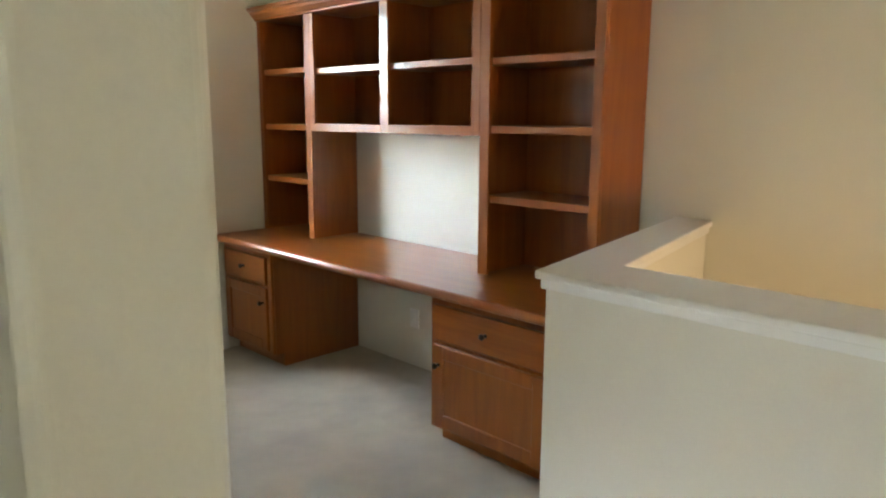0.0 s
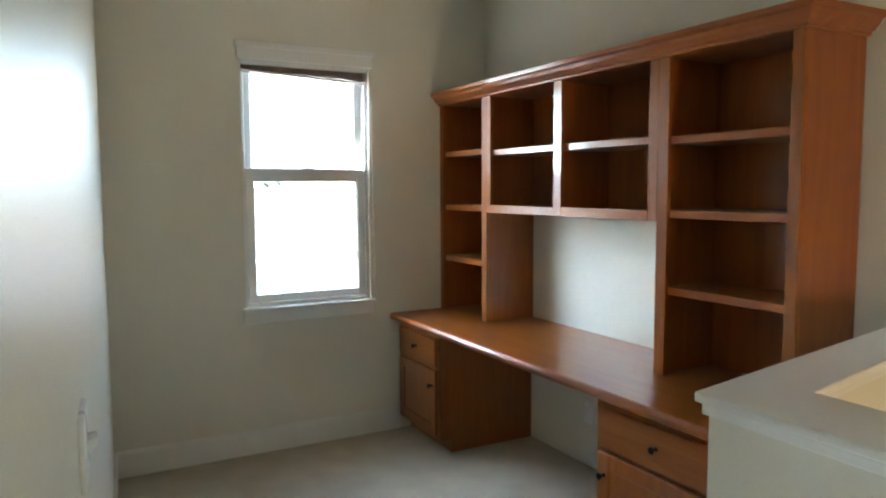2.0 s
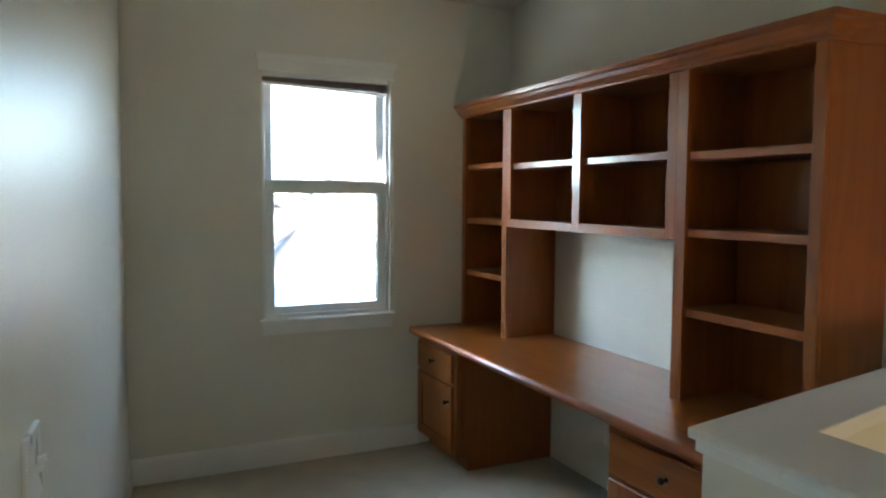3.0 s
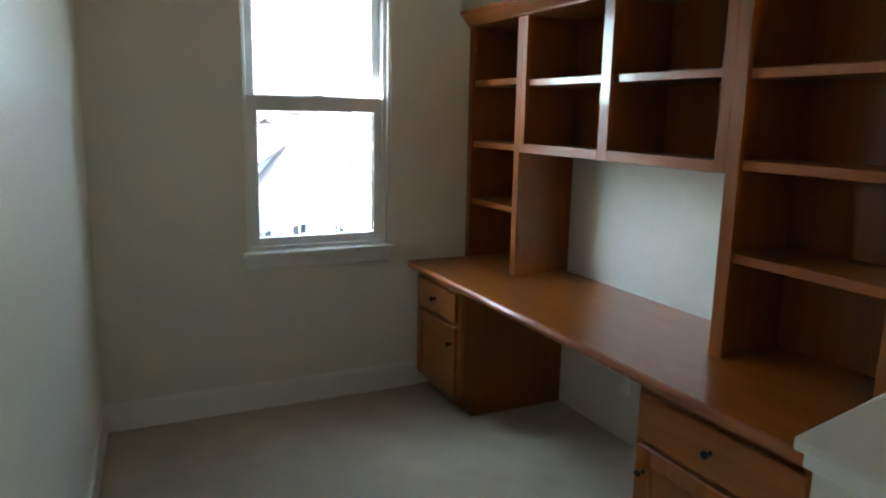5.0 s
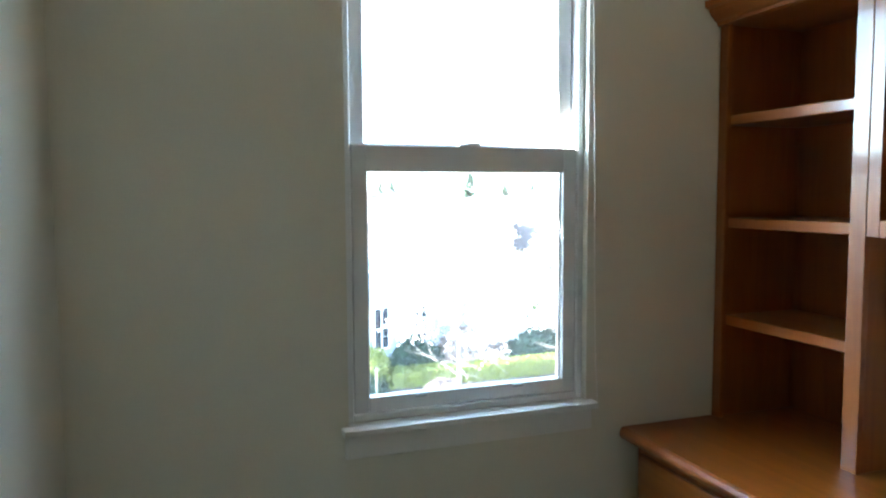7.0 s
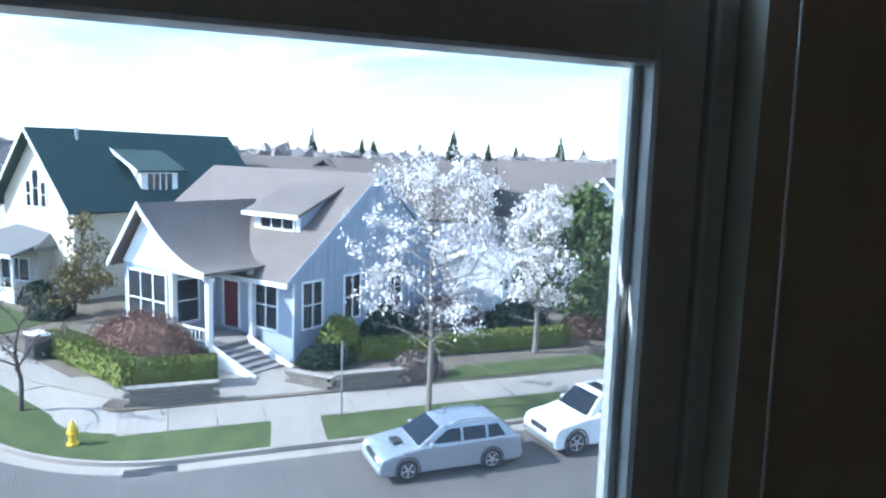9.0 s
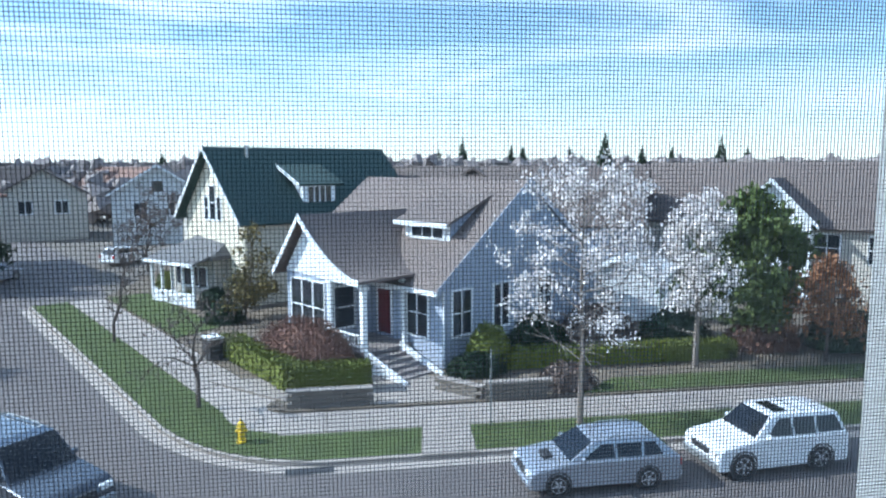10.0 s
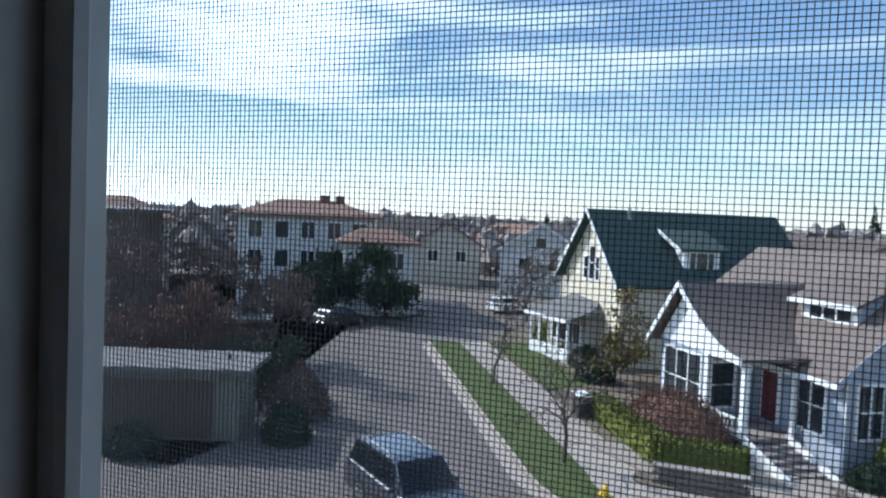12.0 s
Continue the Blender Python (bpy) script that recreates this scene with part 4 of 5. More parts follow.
# porch wing: gable towards the front with a flared right slope
PA, PZT = -6.2, 6.0
left, right = -8.1, -2.16
bm = bmesh.new()
flare = [(PA + (right - PA) * t, PZT - 0.12 - (PZT - 3.62) * (1 - (1 - t) ** 1.7)) for t in (0, 0.15, 0.3, 0.45, 0.6, 0.8, 1.0)]
prism(bm, [(left, 3.45), (right, 3.25)] + flare[::-1], -2.5, -2.36, "y")
part("gable_wall", bm, M_WHITE, HS, "white boarded porch gable")
bm = bmesh.new()
box(bm, left, -4.75, -2.44, 0.0, -0.3, 3.46)
part("porch_room", bm, M_BLUE, HS, "pale blue front room wall")
bm = bmesh.new()
roof_slab(bm, (left - 0.4, -2.95, 3.25), (left - 0.4, 3.9, 3.25), (PA, -2.95, PZT), (PA, 3.9, PZT), 0.14)
rf = part("roof", bm, M_ROOF, HS, "brown shingle roof")
bm = bmesh.new()
prism(bm, [(left - 0.4, 3.18), (PA, PZT - 0.08), (PA, PZT + 0.2), (left - 0.4, 3.44)], -3.02, -2.955, "y")
part("bargeboard", bm, M_WHITE, rf)
bm = bmesh.new()
up_, dn_ = [], []
for k in range(13):
    t = k / 12
    x = PA + (right + 0.3 - PA) * t
    z = PZT - (PZT - 3.5) * (1 - (1 - t) ** 1.7)
    up_.append((x, z + 0.13))
    dn_.append((x, z))
prism(bm, dn_ + up_[::-1], -2.95, 3.6, "y")
rf = part("roof", bm, M_ROOF, HS, "flared brown shingle porch roof")
bm = bmesh.new()
prism(bm, [(x, z - 0.1) for x, z in dn_] + [(x, z + 0.03) for x, z in up_[::-1]], -3.02, -2.955, "y")
part("bargeboard", bm, M_WHITE, rf, "curved white bargeboard")
win_part(HS, -7.7, -5.05, 0.75, 3.1, pose(0, -2.44, 0), 3, 2)
win_part(HS, -2.2, -1.1, 1.1, 2.9, pose(-4.75, 0, 0, 0, 0, 90), 1, 2)
for x, y in ((right - 0.12, -2.42), (-4.6, -2.42), (right - 0.12, -0.2)):
    pst = boxpart("porch_post", (x - 0.12, x + 0.12, y - 0.12, y + 0.12, 0.5, 3.4), M_WHITE, HS, "square white porch post", 0.015)
    boxpart("capital", (x - 0.17, x + 0.17, y - 0.17, y + 0.17, 3.2, 3.34), M_WHITE, pst, bevel=0.01)
boxpart("porch_deck", (-4.75, right + 0.15, -2.6, -0.01, 0.42, 0.56), M_STEP, HS, "grey porch deck", 0.01)
bm = bmesh.new()
box(bm, -4.7, right + 0.05, -2.5, -0.1, -0.35, 0.42)
part("porch_base", bm, M_STONE, HS, "stone porch base")
bm = bmesh.new()
box(bm, -4.5, right - 0.2, -2.46, -2.38, 1.12, 1.2)
box(bm, -4.5, right - 0.2, -2.45, -2.39, 0.66, 0.72)
rl = part("porch_rail", bm, M_WHITE, HS, "white porch rail")
for i in range(9):
    x = -4.35 + i * 0.24
    boxpart("baluster", (x - 0.018, x + 0.018, -2.44, -2.40, 0.72, 1.12), M_WHITE, rl, bevel=0)
# steps going down to the right along the front
for i in range(6):
    x0 = right + 0.16 + i * 0.42
    boxpart("step", (x0, x0 + 0.44, -2.5, -0.7, -0.4, 0.38 - i * 0.125), M_STEP, HS, bevel=0.012)
for y in (-2.62, -0.66):
    bm = bmesh.new()
    prism(bm, [(right + 0.1, -0.4), (right + 2.75, -0.4), (right + 2.75, -0.1), (right + 0.1, 0.72)], y, y + 0.12, "y")
    part("stringer", bm, M_WHITE, HS, "white sloping stair side")
# dormer
bm = bmesh.new()
prism(bm, [(1.95, 4.8), (1.95, 5.74), (4.6, 6.85), (4.6, 5.0)], -4.5, -1.6, "x")
dm = part("dormer", bm, M_BLUE, HS, "shed dormer with grey-blue cheeks and white front")
boxpart("front_board", (-4.53, -1.57, 1.89, 1.947, 4.8, 5.7), M_WHITE, dm, "white dormer front", 0.005)
win_part(dm, -4.05, -1.95, 5.02, 5.46, pose(0, 1.887, 0), 3, 1)
bm = bmesh.new()
roof_slab(bm, (-4.95, 1.55, 5.58), (-1.35, 1.55, 5.58), (-4.95, 5.2, 7.1), (-1.35, 5.2, 7.1), 0.12)
part("dormer_roof", bm, M_ROOF, dm)
boxpart("fascia", (-4.98, -1.32, 1.48, 1.545, 5.52, 5.72), M_WHITE, dm, bevel=0.01)

# green-roofed house behind
gh = gable_house("green_roof_house", (-8.5, 46.3, -6.9), -55, 7.8, 13.0, 5.3, 9.3, M_CREAM, M_ROOFG, "cream shingled house with a dark green roof", 0.6,
                 [("f", -0.32, 0.32, 4.9, 7.0, 1, 2), ("f", -1.1, -0.6, 4.9, 6.3, 1, 2), ("f", 0.6, 1.1, 4.9, 6.3, 1, 2), ("f", -2.5, -1.0, 0.9, 2.7, 2, 2)])
boxpart("vent_pipe", (0.62, 0.78, 2.0, 2.16, 8.4, 9.55), M_STEEL, gh, "short roof pipe", 0.01)
bm = bmesh.new()
prism(bm, [(3.5, 5.3), (3.5, 7.1), (1.0, 8.3), (1.0, 6.0)], 4.4, 6.9, "y")
dm = part("dormer", bm, M_WHITE, gh, "white dormer in the green roof")
win_part(dm, 4.8, 6.5, 5.85, 6.9, pose(3.5, 0, 0, 0, 0, 90), 4, 1)
bm = bmesh.new()
roof_slab(bm, (3.9, 3.9, 6.98), (3.9, 7.3, 6.98), (0.5, 3.9, 8.5), (0.5, 7.3, 8.5), 0.12)
part("dormer_roof", bm, M_ROOFG, dm)
bm = bmesh.new()
prism(bm, [(3.93, 6.9), (0.6, 8.4), (0.6, 8.62), (3.93, 7.13)], 3.83, 3.895, "y")
part("bargeboard", bm, M_WHITE, dm)

# houses behind and to the right
gable_house("brown_roof_house", (9.5, 52.0, -7.0), -35, 12.0, 22.0, 4.2, 8.0, M_TAN, M_ROOF, "tan house with a broad brown roof", 0.5, [("f", -3, -1.6, 3.2, 4.6, 2, 2), ("f", 1.6, 3, 3.2, 4.6, 2, 2)], False)
gable_house("brown_roof_house", (20.5, 47.0, -7.0), 62, 11.0, 20.0, 4.6, 8.1, M_BLUE, M_ROOF, "grey-blue house with a broad brown roof", 0.5, [("f", -2.6, -1.2, 3.0, 4.4, 2, 2), ("r", 5, 6.4, 1.6, 3.2, 2, 2), ("r", 9, 10.4, 1.6, 3.2, 2, 2), ("l", 6, 7.2, 1.2, 3.0, 1, 2)], False)
gable_house("white_gable_house", (25.7, 40.0, -7.0), -40, 4.6, 9.0, 4.9, 7.3, M_WHITE, M_ROOF, "white gabled house with a brown roof", 0.45, [("f", -0.7, 0.7, 3.6, 5.0, 2, 2)])
gable_house("brown_roof_house", (37.0, 38.5, -7.0), 42, 11.0, 19.0, 4.6, 8.3, M_TAN, M_ROOF, "tan house with a long brown roof and white trim", 0.5, [("l", 12.5, 13.9, 2.4, 4.0, 2, 2), ("l", 15.5, 16.9, 2.4, 4.0, 2, 2)])
gable_house("low_white_outbuilding", (14.4, 36.0, -7.0), -35, 4.0, 5.0, 2.3, 3.1, M_WHITE, M_PALE, "low white outbuilding behind the blossom tree", 0.3, [], False)


def hip_building(name, at, heading, w, d, h, rise, wall_m, roof_m, label, windows=(), over=0.7):
    hs = thing(name, at, label, "building", heading=heading)
    boxpart("wall", (-w / 2, w / 2, 0, d, -0.6, h), wall_m, hs, bevel=0.02)
    bm = bmesh.new()
    a, b = w / 2 + over, d + over
    v = [bm.verts.new(p) for p in ((-a, -over, h), (a, -over, h), (a, b, h), (-a, b, h), (-a, -over, h + 0.2), (a, -over, h + 0.2), (a, b, h + 0.2), (-a, b, h + 0.2), (-w * 0.22, d / 2, h + rise), (w * 0.22, d / 2, h + rise))]
    for f in ((3, 2, 1, 0), (0, 1, 5, 4), (1, 2, 6, 5), (2, 3, 7, 6), (3, 0, 4, 7), (4, 5, 9, 8), (5, 6, 9), (6, 7, 8, 9), (7, 4, 8)):
        bm.faces.new([v[i] for i in f])
    part("roof", bm, roof_m, hs)
    for face, x0, x1, z0, z1, c, r in windows:
        m = {"f": pose(0, 0, 0), "r": pose(w / 2, 0, 0, 0, 0, 90)}[face]
        win_part(hs, x0, x1, z0, z1, m, c, r)
    return hs


bg = hip_building("porch_bungalow", (-9.9, 45.9, -7.0), -46, 4.8, 6.0, 2.7, 1.7, M_TAN, M_DULL, "small grey-roofed bungalow with a white posted porch", [("f", -1.6, 1.6, 0.9, 2.1, 4, 1)], 0.4)
for i in range(5):
    boxpart("porch_post", (-2.3 + i * 1.1, -2.16 + i * 1.1, -1.4, -1.26, -0.3, 2.45), M_WHITE, bg, bevel=0.01)
bm = bmesh.new()
roof_slab(bm, (-2.6, -1.7, 2.45), (2.6, -1.7, 2.45), (-2.6, 0.1, 3.0), (2.6, 0.1, 3.0), 0.12)
part("porch_roof", bm, M_DULL, bg)
boxpart("porch_fascia", (-2.65, 2.65, -1.78, -1.705, 2.4, 2.6), M_WHITE, bg, bevel=0.01)
boxpart("porch_wall", (-2.3, 2.3, -1.4, -1.25, -0.3, 0.7), M_WHITE, bg, bevel=0.01)


grid = [("f", x, x + 1.2, z, z + 1.5, 2, 1) for x in (-5.4, -3.0, -0.6, 1.8, 4.2) for z in (0.9, 3.6, 6.3)] + [("r", x, x + 1.2, z, z + 1.5, 2, 1) for x in (2, 5, 8) for z in (0.9, 3.6, 6.3)]
hb = hip_building("white_apartment_building", (-36.6, 57.5, -7.2), 32, 12.6, 12.0, 8.3, 1.7, M_PALE, M_TILE, "pale three-storey building with a terracotta roof", grid)
for x in (1.2, 2.7):
    boxpart("chimney", (x, x + 0.9, 5.0, 5.9, 9.0, 10.5), M_TILE, hb, bevel=0.02)
hip_building("terracotta_wing", (-28.5, 56.0, -7.2), 32, 6.0, 6.0, 6.2, 1.3, M_PALE, M_TILE, "pale two-storey wing with a terracotta roof", [("f", -2, -0.8, 4, 5.4, 2, 1), ("f", 1, 2.2, 4, 5.4, 2, 1)])
hip_building("tan_house", (-54.0, 50.0, -7.2), 45, 12.0, 10.0, 7.4, 2.2, M_TAN, M_TILE, "tan house with a red tile roof", [("f", -3, -1.6, 4, 5.6, 2, 1), ("f", 1.4, 2.8, 4, 5.6, 2, 1)])
gable_house("tan_gable_house", (-34.0, 88.0, -7.2), 20, 9.0, 11.0, 5.2, 8.0, M_TAN, M_ROOF, "tan two-storey house with brown roof", 0.5, [("f", -2.5, -1.2, 3, 4.4, 2, 1), ("f", 1.2, 2.5, 3, 4.4, 2, 1), ("r", 3, 4.2, 3, 4.4, 2, 1)], False)
gable_house("white_gable_house", (-20.0, 82.0, -7.2), 10, 9.5, 12.0, 5.4, 8.4, M_PALE, M_ROOF, "white two-storey gabled house", 0.5, [("f", -2.5, -1.2, 3, 4.4, 2, 1), ("f", 1.2, 2.5, 3, 4.4, 2, 1), ("f", -0.6, 0.6, 5.6, 6.8, 1, 1)])
gable_house("grey_gable_house", (-13.0, 68.0, -7.2), -55, 8.5, 10.0, 4.6, 7.6, M_TAN, M_ROOF, "grey-roofed house behind bare trees", 0.5, [("f", -1.2, 1.2, 2, 3.6, 2, 1)])
# low garage on the near side of the side street, wall colour includes shade
gr = hip_building("flat_garage", (-20.75, 21.0, -7.2), 22, 6.4, 2.6, 2.55, 0.15, M_GARAGE_SHADE, M_DULL, "tan garage with a pale low roof, shade put into its wall colour", [], 0.5)
# flat dark panel stands in for the shade inside the garage opening
boxpart("garage_opening_shade", (-2.2, 2.2, -0.05, 0.0, 0.0, 2.2), M_BARKD, gr, "dark panel painted as the shade in the garage opening", 0.01)
# the bark colour on the shed walls stands for their shade
hip_building("flat_garage", (-25.6, 31.4, -7.2), 30, 3.9, 4.0, 2.7, 0.15, M_BARKD, M_DULL, "shed with a pale flat roof, shade put into its dark wall colour", [], 0.5)

# here too the wall's shade is painted in with the dark bark colour
hip_building("shaded_house", (-33.2, 31.5, -7.2), 42, 4.6, 6.0, 8.3, 0.4, M_BARKD, M_DULL, "tall house behind bare trees, shade put into its dark wall colour", [], 0.4)

# far roofs, as a field of small houses
rng = random.Random(5)
for i in range(46):
    a = radians(rng.uniform(-46, 40))
    r = rng.uniform(85, 210)
    x, y = r * math.sin(-a), r * math.cos(a)
    if x < 2 and y < 95:
        continue
    gable_house("far_house", (x, y, -7.2), rng.uniform(0, 180), rng.uniform(8, 12), rng.uniform(10, 18), rng.uniform(3.4, 5.2), rng.uniform(6.6, 8.3), rng.choice((M_TAN, M_PALE, M_CREAM, M_TAN)), rng.choice((M_ROOF, M_ROOF, M_ROOF, M_TILE)), "distant house with a brown roof", 0.5, [("f", -2, -0.8, 2.5, 4, 1, 1), ("f", 0.8, 2, 2.5, 4, 1, 1)], False)

# far woods and hills
rng = random.Random(11)
verts, faces = [], []
for i in range(5200):
    a = radians(rng.uniform(-62, 62))
    r = rng.uniform(112, 430)
    x, y = r * math.sin(-a), r * math.cos(a)
    h = rng.uniform(2.5, 8.7) * (1 if r > 130 else 0.68)
    for k in range(3):
        clump(verts, faces, (x + rng.gauss(0, 1.2), y + rng.gauss(0, 1.2), -7.0 + h * (0.4 + 0.3 * k)), rng.uniform(1.0, 2.2), rng)
mesh_part("far_woods", verts, faces, M_WOODS, None)
tagged(bpy.data.objects["far_woods"], "bare distant trees, haze put into their pale brown colour", "trees", kind="stuff")
bm = bmesh.new()
last = None
for i in range(121):
    a = radians(-75 + 150 * i / 120)
    h = 3.5 + 5 * noise.noise(Vector((i * 0.13, 3.1, 0)))
    p = [bm.verts.new((1500 * math.sin(-a), 1500 * math.cos(a), z)) for z in (G, h)] + [bm.verts.new((1700 * math.sin(-a), 1700 * math.cos(a), G))]
    if last:
        bm.faces.new((last[0], p[0], p[1], last[1]))
        bm.faces.new((last[1], p[1], p[2], last[2]))
    last = p
structure("backdrop_hills", bm, M_FAR, "low brown hills on the horizon", "hills")


def conifer(at, h, r, seed):
    rng = random.Random(seed)
    t = thing("conifer", at, "dark pointed conifer on the skyline", "tree", "skyline conifers")
    bm = bmesh.new()
    tube(bm, [(0, 0, 0), (0, 0, h * 0.95)], [0.25, 0.04], 6)
    part("trunk", bm, M_BARKD, t)
    verts, faces = [], []
    for i in range(380):
        u = rng.random() ** 0.8
        rr = r * (1 - u) * rng.uniform(0.55, 1.05) + 0.1
        a = rng.uniform(0, 6.28)
        clump(verts, faces, (rr * math.cos(a), rr * math.sin(a), h * (0.08 + 0.92 * u)), r * 0.4 * (1.1 - u), rng, 0.7)
    mesh_part("crown", verts, faces, M_LEAFD, t, kind="stuff")


for i, (az, r, h, w) in enumerate(((-10.5, 190, 15.5, 2.6), (-14.4, 200, 13.5, 2.6), (-15.3, 205, 13.0, 3.6), (-19.0, 190, 12.6, 2.4), (-21.7, 180, 15.8, 3.2), (-24.5, 200, 13.2, 2.6), (-26.7, 205, 12.6, 2.8), (-30.2, 190, 15.0, 2.8), (-32.0, 200, 12.4, 2.6), (-8.6, 210, 12.6, 2.4), (8.0, 200, 11.6, 3.6), (12.5, 150, 10.5, 3.0))):
    a = radians(az)
    conifer((-1.1 - r * math.sin(a), r * math.cos(a), -7.2), h, w, 40 + i)

# ---- outside: garden and street trees ----
tree("blossom_tree", (6.95, 21.75, -7.15), 8.1, 2.75, 2.75, 3, M_BARK, M_BLOSSOM, 6300, 0.064, "flowering street tree covered in white blossom", 4, 9, "oval", girth=0.85, bare=1.05, full=0.62)
tree("blossom_tree", (13.95, 27.1, -7.1), 7.3, 1.9, 1.75, 8, M_BARK, M_BLOSSOM, 5200, 0.08, "upright ornamental tree thick with white blossom", 4, 4, "oval", bare=1.0, full=0.7)
tree("evergreen_tree", (18.45, 30.2, -7.1), 6.9, 0.6, 3.0, 12, M_BARKD, M_LEAF, 9000, 0.16, "broad dark green evergreen tree", 4, 5, "cone")
tree("street_tree", (-5.97, 25.4, -7.15), 4.2, 1.9, 2.1, 21, M_BARKD, M_TWIGB, 500, 0.05, "bare young street tree with dark forked limbs", 3, 5)
tree("street_tree", (-11.8, 36.0, -7.15), 4.5, 1.8, 1.5, 22, M_BARKD, M_TWIGB, 400, 0.05, "bare thin street tree on the verge", 3, 4)
tree("garden_tree", (-6.0, 39.5, -7.1), 5.2, 1.0, 2.0, 23, M_BARKD, M_OLIVELEAF, 1700, 0.12, "olive-brown garden tree between the houses", 3, 6)
tree("rusty_tree", (20.0, 27.0, -7.1), 4.4, 0.8, 1.5, 24, M_BARKD, M_RUST, 1800, 0.12, "small tree with rust-brown leaves", 3, 6, "cone")
tree("round_street_tree", (-26.3, 53.0, -7.1), 5.8, 1.6, 2.2, 25, M_BARKD, M_LEAFD, 4200, 0.2, "dense round dark green tree", 3, 6)
tree("round_street_tree", (-31.6, 52.5, -7.1), 6.0, 1.2, 2.6, 26, M_BARKD, M_LEAFD, 4600, 0.22, "dense round dark green tree", 3, 6)
tree("bare_street_tree", (-28.6, 28.6, -7.1), 6.6, 1.2, 3.2, 33, M_BARKD, M_TWIGB, 4500, 0.12, "bare brown tree before the shaded house", 4, 6)
tree("bare_street_tree", (-24.6, 27.0, -7.1), 5.4, 0.9, 2.6, 34, M_BARKD, M_TWIGR, 3600, 0.11, "bare red-brown tree between the sheds", 4, 6)
tree("bare_street_tree", (-33.0, 37.0, -7.1), 8.0, 2.0, 3.4, 27, M_BARKD, M_TWIGB, 3000, 0.1, "bare brown branching street tree", 4, 6)
tree("bare_street_tree", (-25.0, 34.5, -7.1), 7.2, 1.4, 3.0, 28, M_BARKD, M_TWIGB, 4500, 0.12, "bare brown branching street tree", 4, 6)
tree("bare_street_tree", (-19.5, 26.0, -7.1), 4.0, 0.9, 1.8, 29, M_BARKD, M_LEAFD, 1600, 0.1, "scrubby dark tree beside the garage", 3, 6)
tree("bare_street_tree", (-16.0, 60.0, -7.1), 6.5, 1.5, 2.8, 31, M_BARKD, M_TWIGB, 2200, 0.1, "bare brown tree at the street's end", 4, 6)
tree("bare_street_tree", (-9.0, 64.0, -7.1), 6.5, 1.5, 2.8, 32, M_BARKD, M_LEAFD, 2200, 0.16, "dark tree behind the houses", 3, 6)
shrub("roadside_bush", (-17.6, 26.2, -7.2), 1.4, 1.2, 2.0, 51, M_TWIGB, 3000, 0.09, "dull brown bush beside the garage", 20)
shrub("roadside_bush", (-16.2, 23.0, -7.2), 1.0, 0.9, 1.5, 52, M_LEAFD, 2200, 0.08, "dark green bush at the garage corner", 0)
shrub("roadside_bush", (-20.2, 28.6, -7.2), 1.6, 1.3, 2.1, 53, M_TWIGR, 3000, 0.1, "brown-red bush between the two sheds", 0)
shrub("roadside_bush", (-20.2, 19.3, -7.2), 1.0, 0.8, 1.1, 54, M_LEAFD, 2000, 0.08, "low dark bush before the garage opening", 0)
shrub("roadside_bush", (-31.5, 34.5, -7.2), 3.2, 2.4, 3.4, 55, M_TWIGB, 6000, 0.13, "tall brown thicket behind the sheds", 15)
shrub("roadside_bush", (-36.5, 36.5, -7.2), 3.2, 2.4, 3.8, 56, M_TWIGR, 6000, 0.13, "tall brown-red thicket behind the sheds", 15)
shrub("red_bush", (-2.4, 29.5, -7.05), 2.9, 1.7, 2.15, 4, M_TWIGR, 17000, 0.045, "large rounded red-brown bush", -50)
shrub("clipped_hedge", (-1.25, 26.5, -7.05), 1.45, 0.45, 0.95, 5, M_LEAFY, 2400, 0.07, "clipped yellow-green hedge before the red bush", 0, True)
shrub("clipped_hedge", (-4.2, 29.4, -7.05), 3.35, 0.45, 0.95, 6, M_LEAFY, 3400, 0.07, "clipped yellow-green hedge beside the footpath", -61, True)
shrub("clipped_hedge", (11.0, 28.2, -7.05), 5.2, 0.5, 0.75, 7, M_LEAFY, 4200, 0.08, "long low clipped green hedge", 0, True)
shrub("garden_bush", (5.3, 28.3, -7.05), 1.1, 0.9, 1.9, 9, M_LEAFY, 2200, 0.10, "leafy green shrub at the house corner", 0)
shrub("garden_bush", (4.6, 27.6, -7.05), 1.3, 0.8, 0.9, 10, M_LEAFD, 1500, 0.10, "low dark shrub by the wall", 0)
shrub("garden_bush", (7.7, 25.3, -7.05), 1.2, 0.8, 1.0, 13, M_TWIGB, 1500, 0.09, "brown twiggy shrub at the wall's end", 0)
for i, (x, y, r, h) in enumerate(((8.0, 31.5, 1.8, 1.6), (11.5, 32.0, 2.0, 1.8), (15.0, 31.0, 1.9, 1.6), (18.5, 29.5, 1.8, 1.3), (22.5, 29.0, 2.2, 1.8))):
    shrub("garden_bush", (x, y, -7.05), r, r * 0.8, h, 50 + i, (M_LEAFD, M_TWIGB, M_LEAFD, M_TWIGR, M_LEAFD)[i], 1500, 0.13, "dark garden shrub behind the hedge", 0)
for i, (a, n, r) in enumerate(((18, 8.6, 1.0), (22, 9.2, 1.3), (14, 7.6, 1.1), (27, 9.0, 1.2))):
    x, y = side(a, n)
    shrub("garden_bush", (x, y, -7.05), r, r, 1.2, 70 + i, (M_LEAFD, M_LEAFY, M_LEAFD, M_LEAFY)[i], 1100, 0.12, "green garden shrub along the side street", 0)

# garden walls of stacked blocks
bm = bmesh.new()
box(bm, -0.235, 0.235, -0.14, 0.14, 0.0, 0.145)
soften(bm, 0.02, 1)
BLOCK = finish("block", bm, M_STONE)


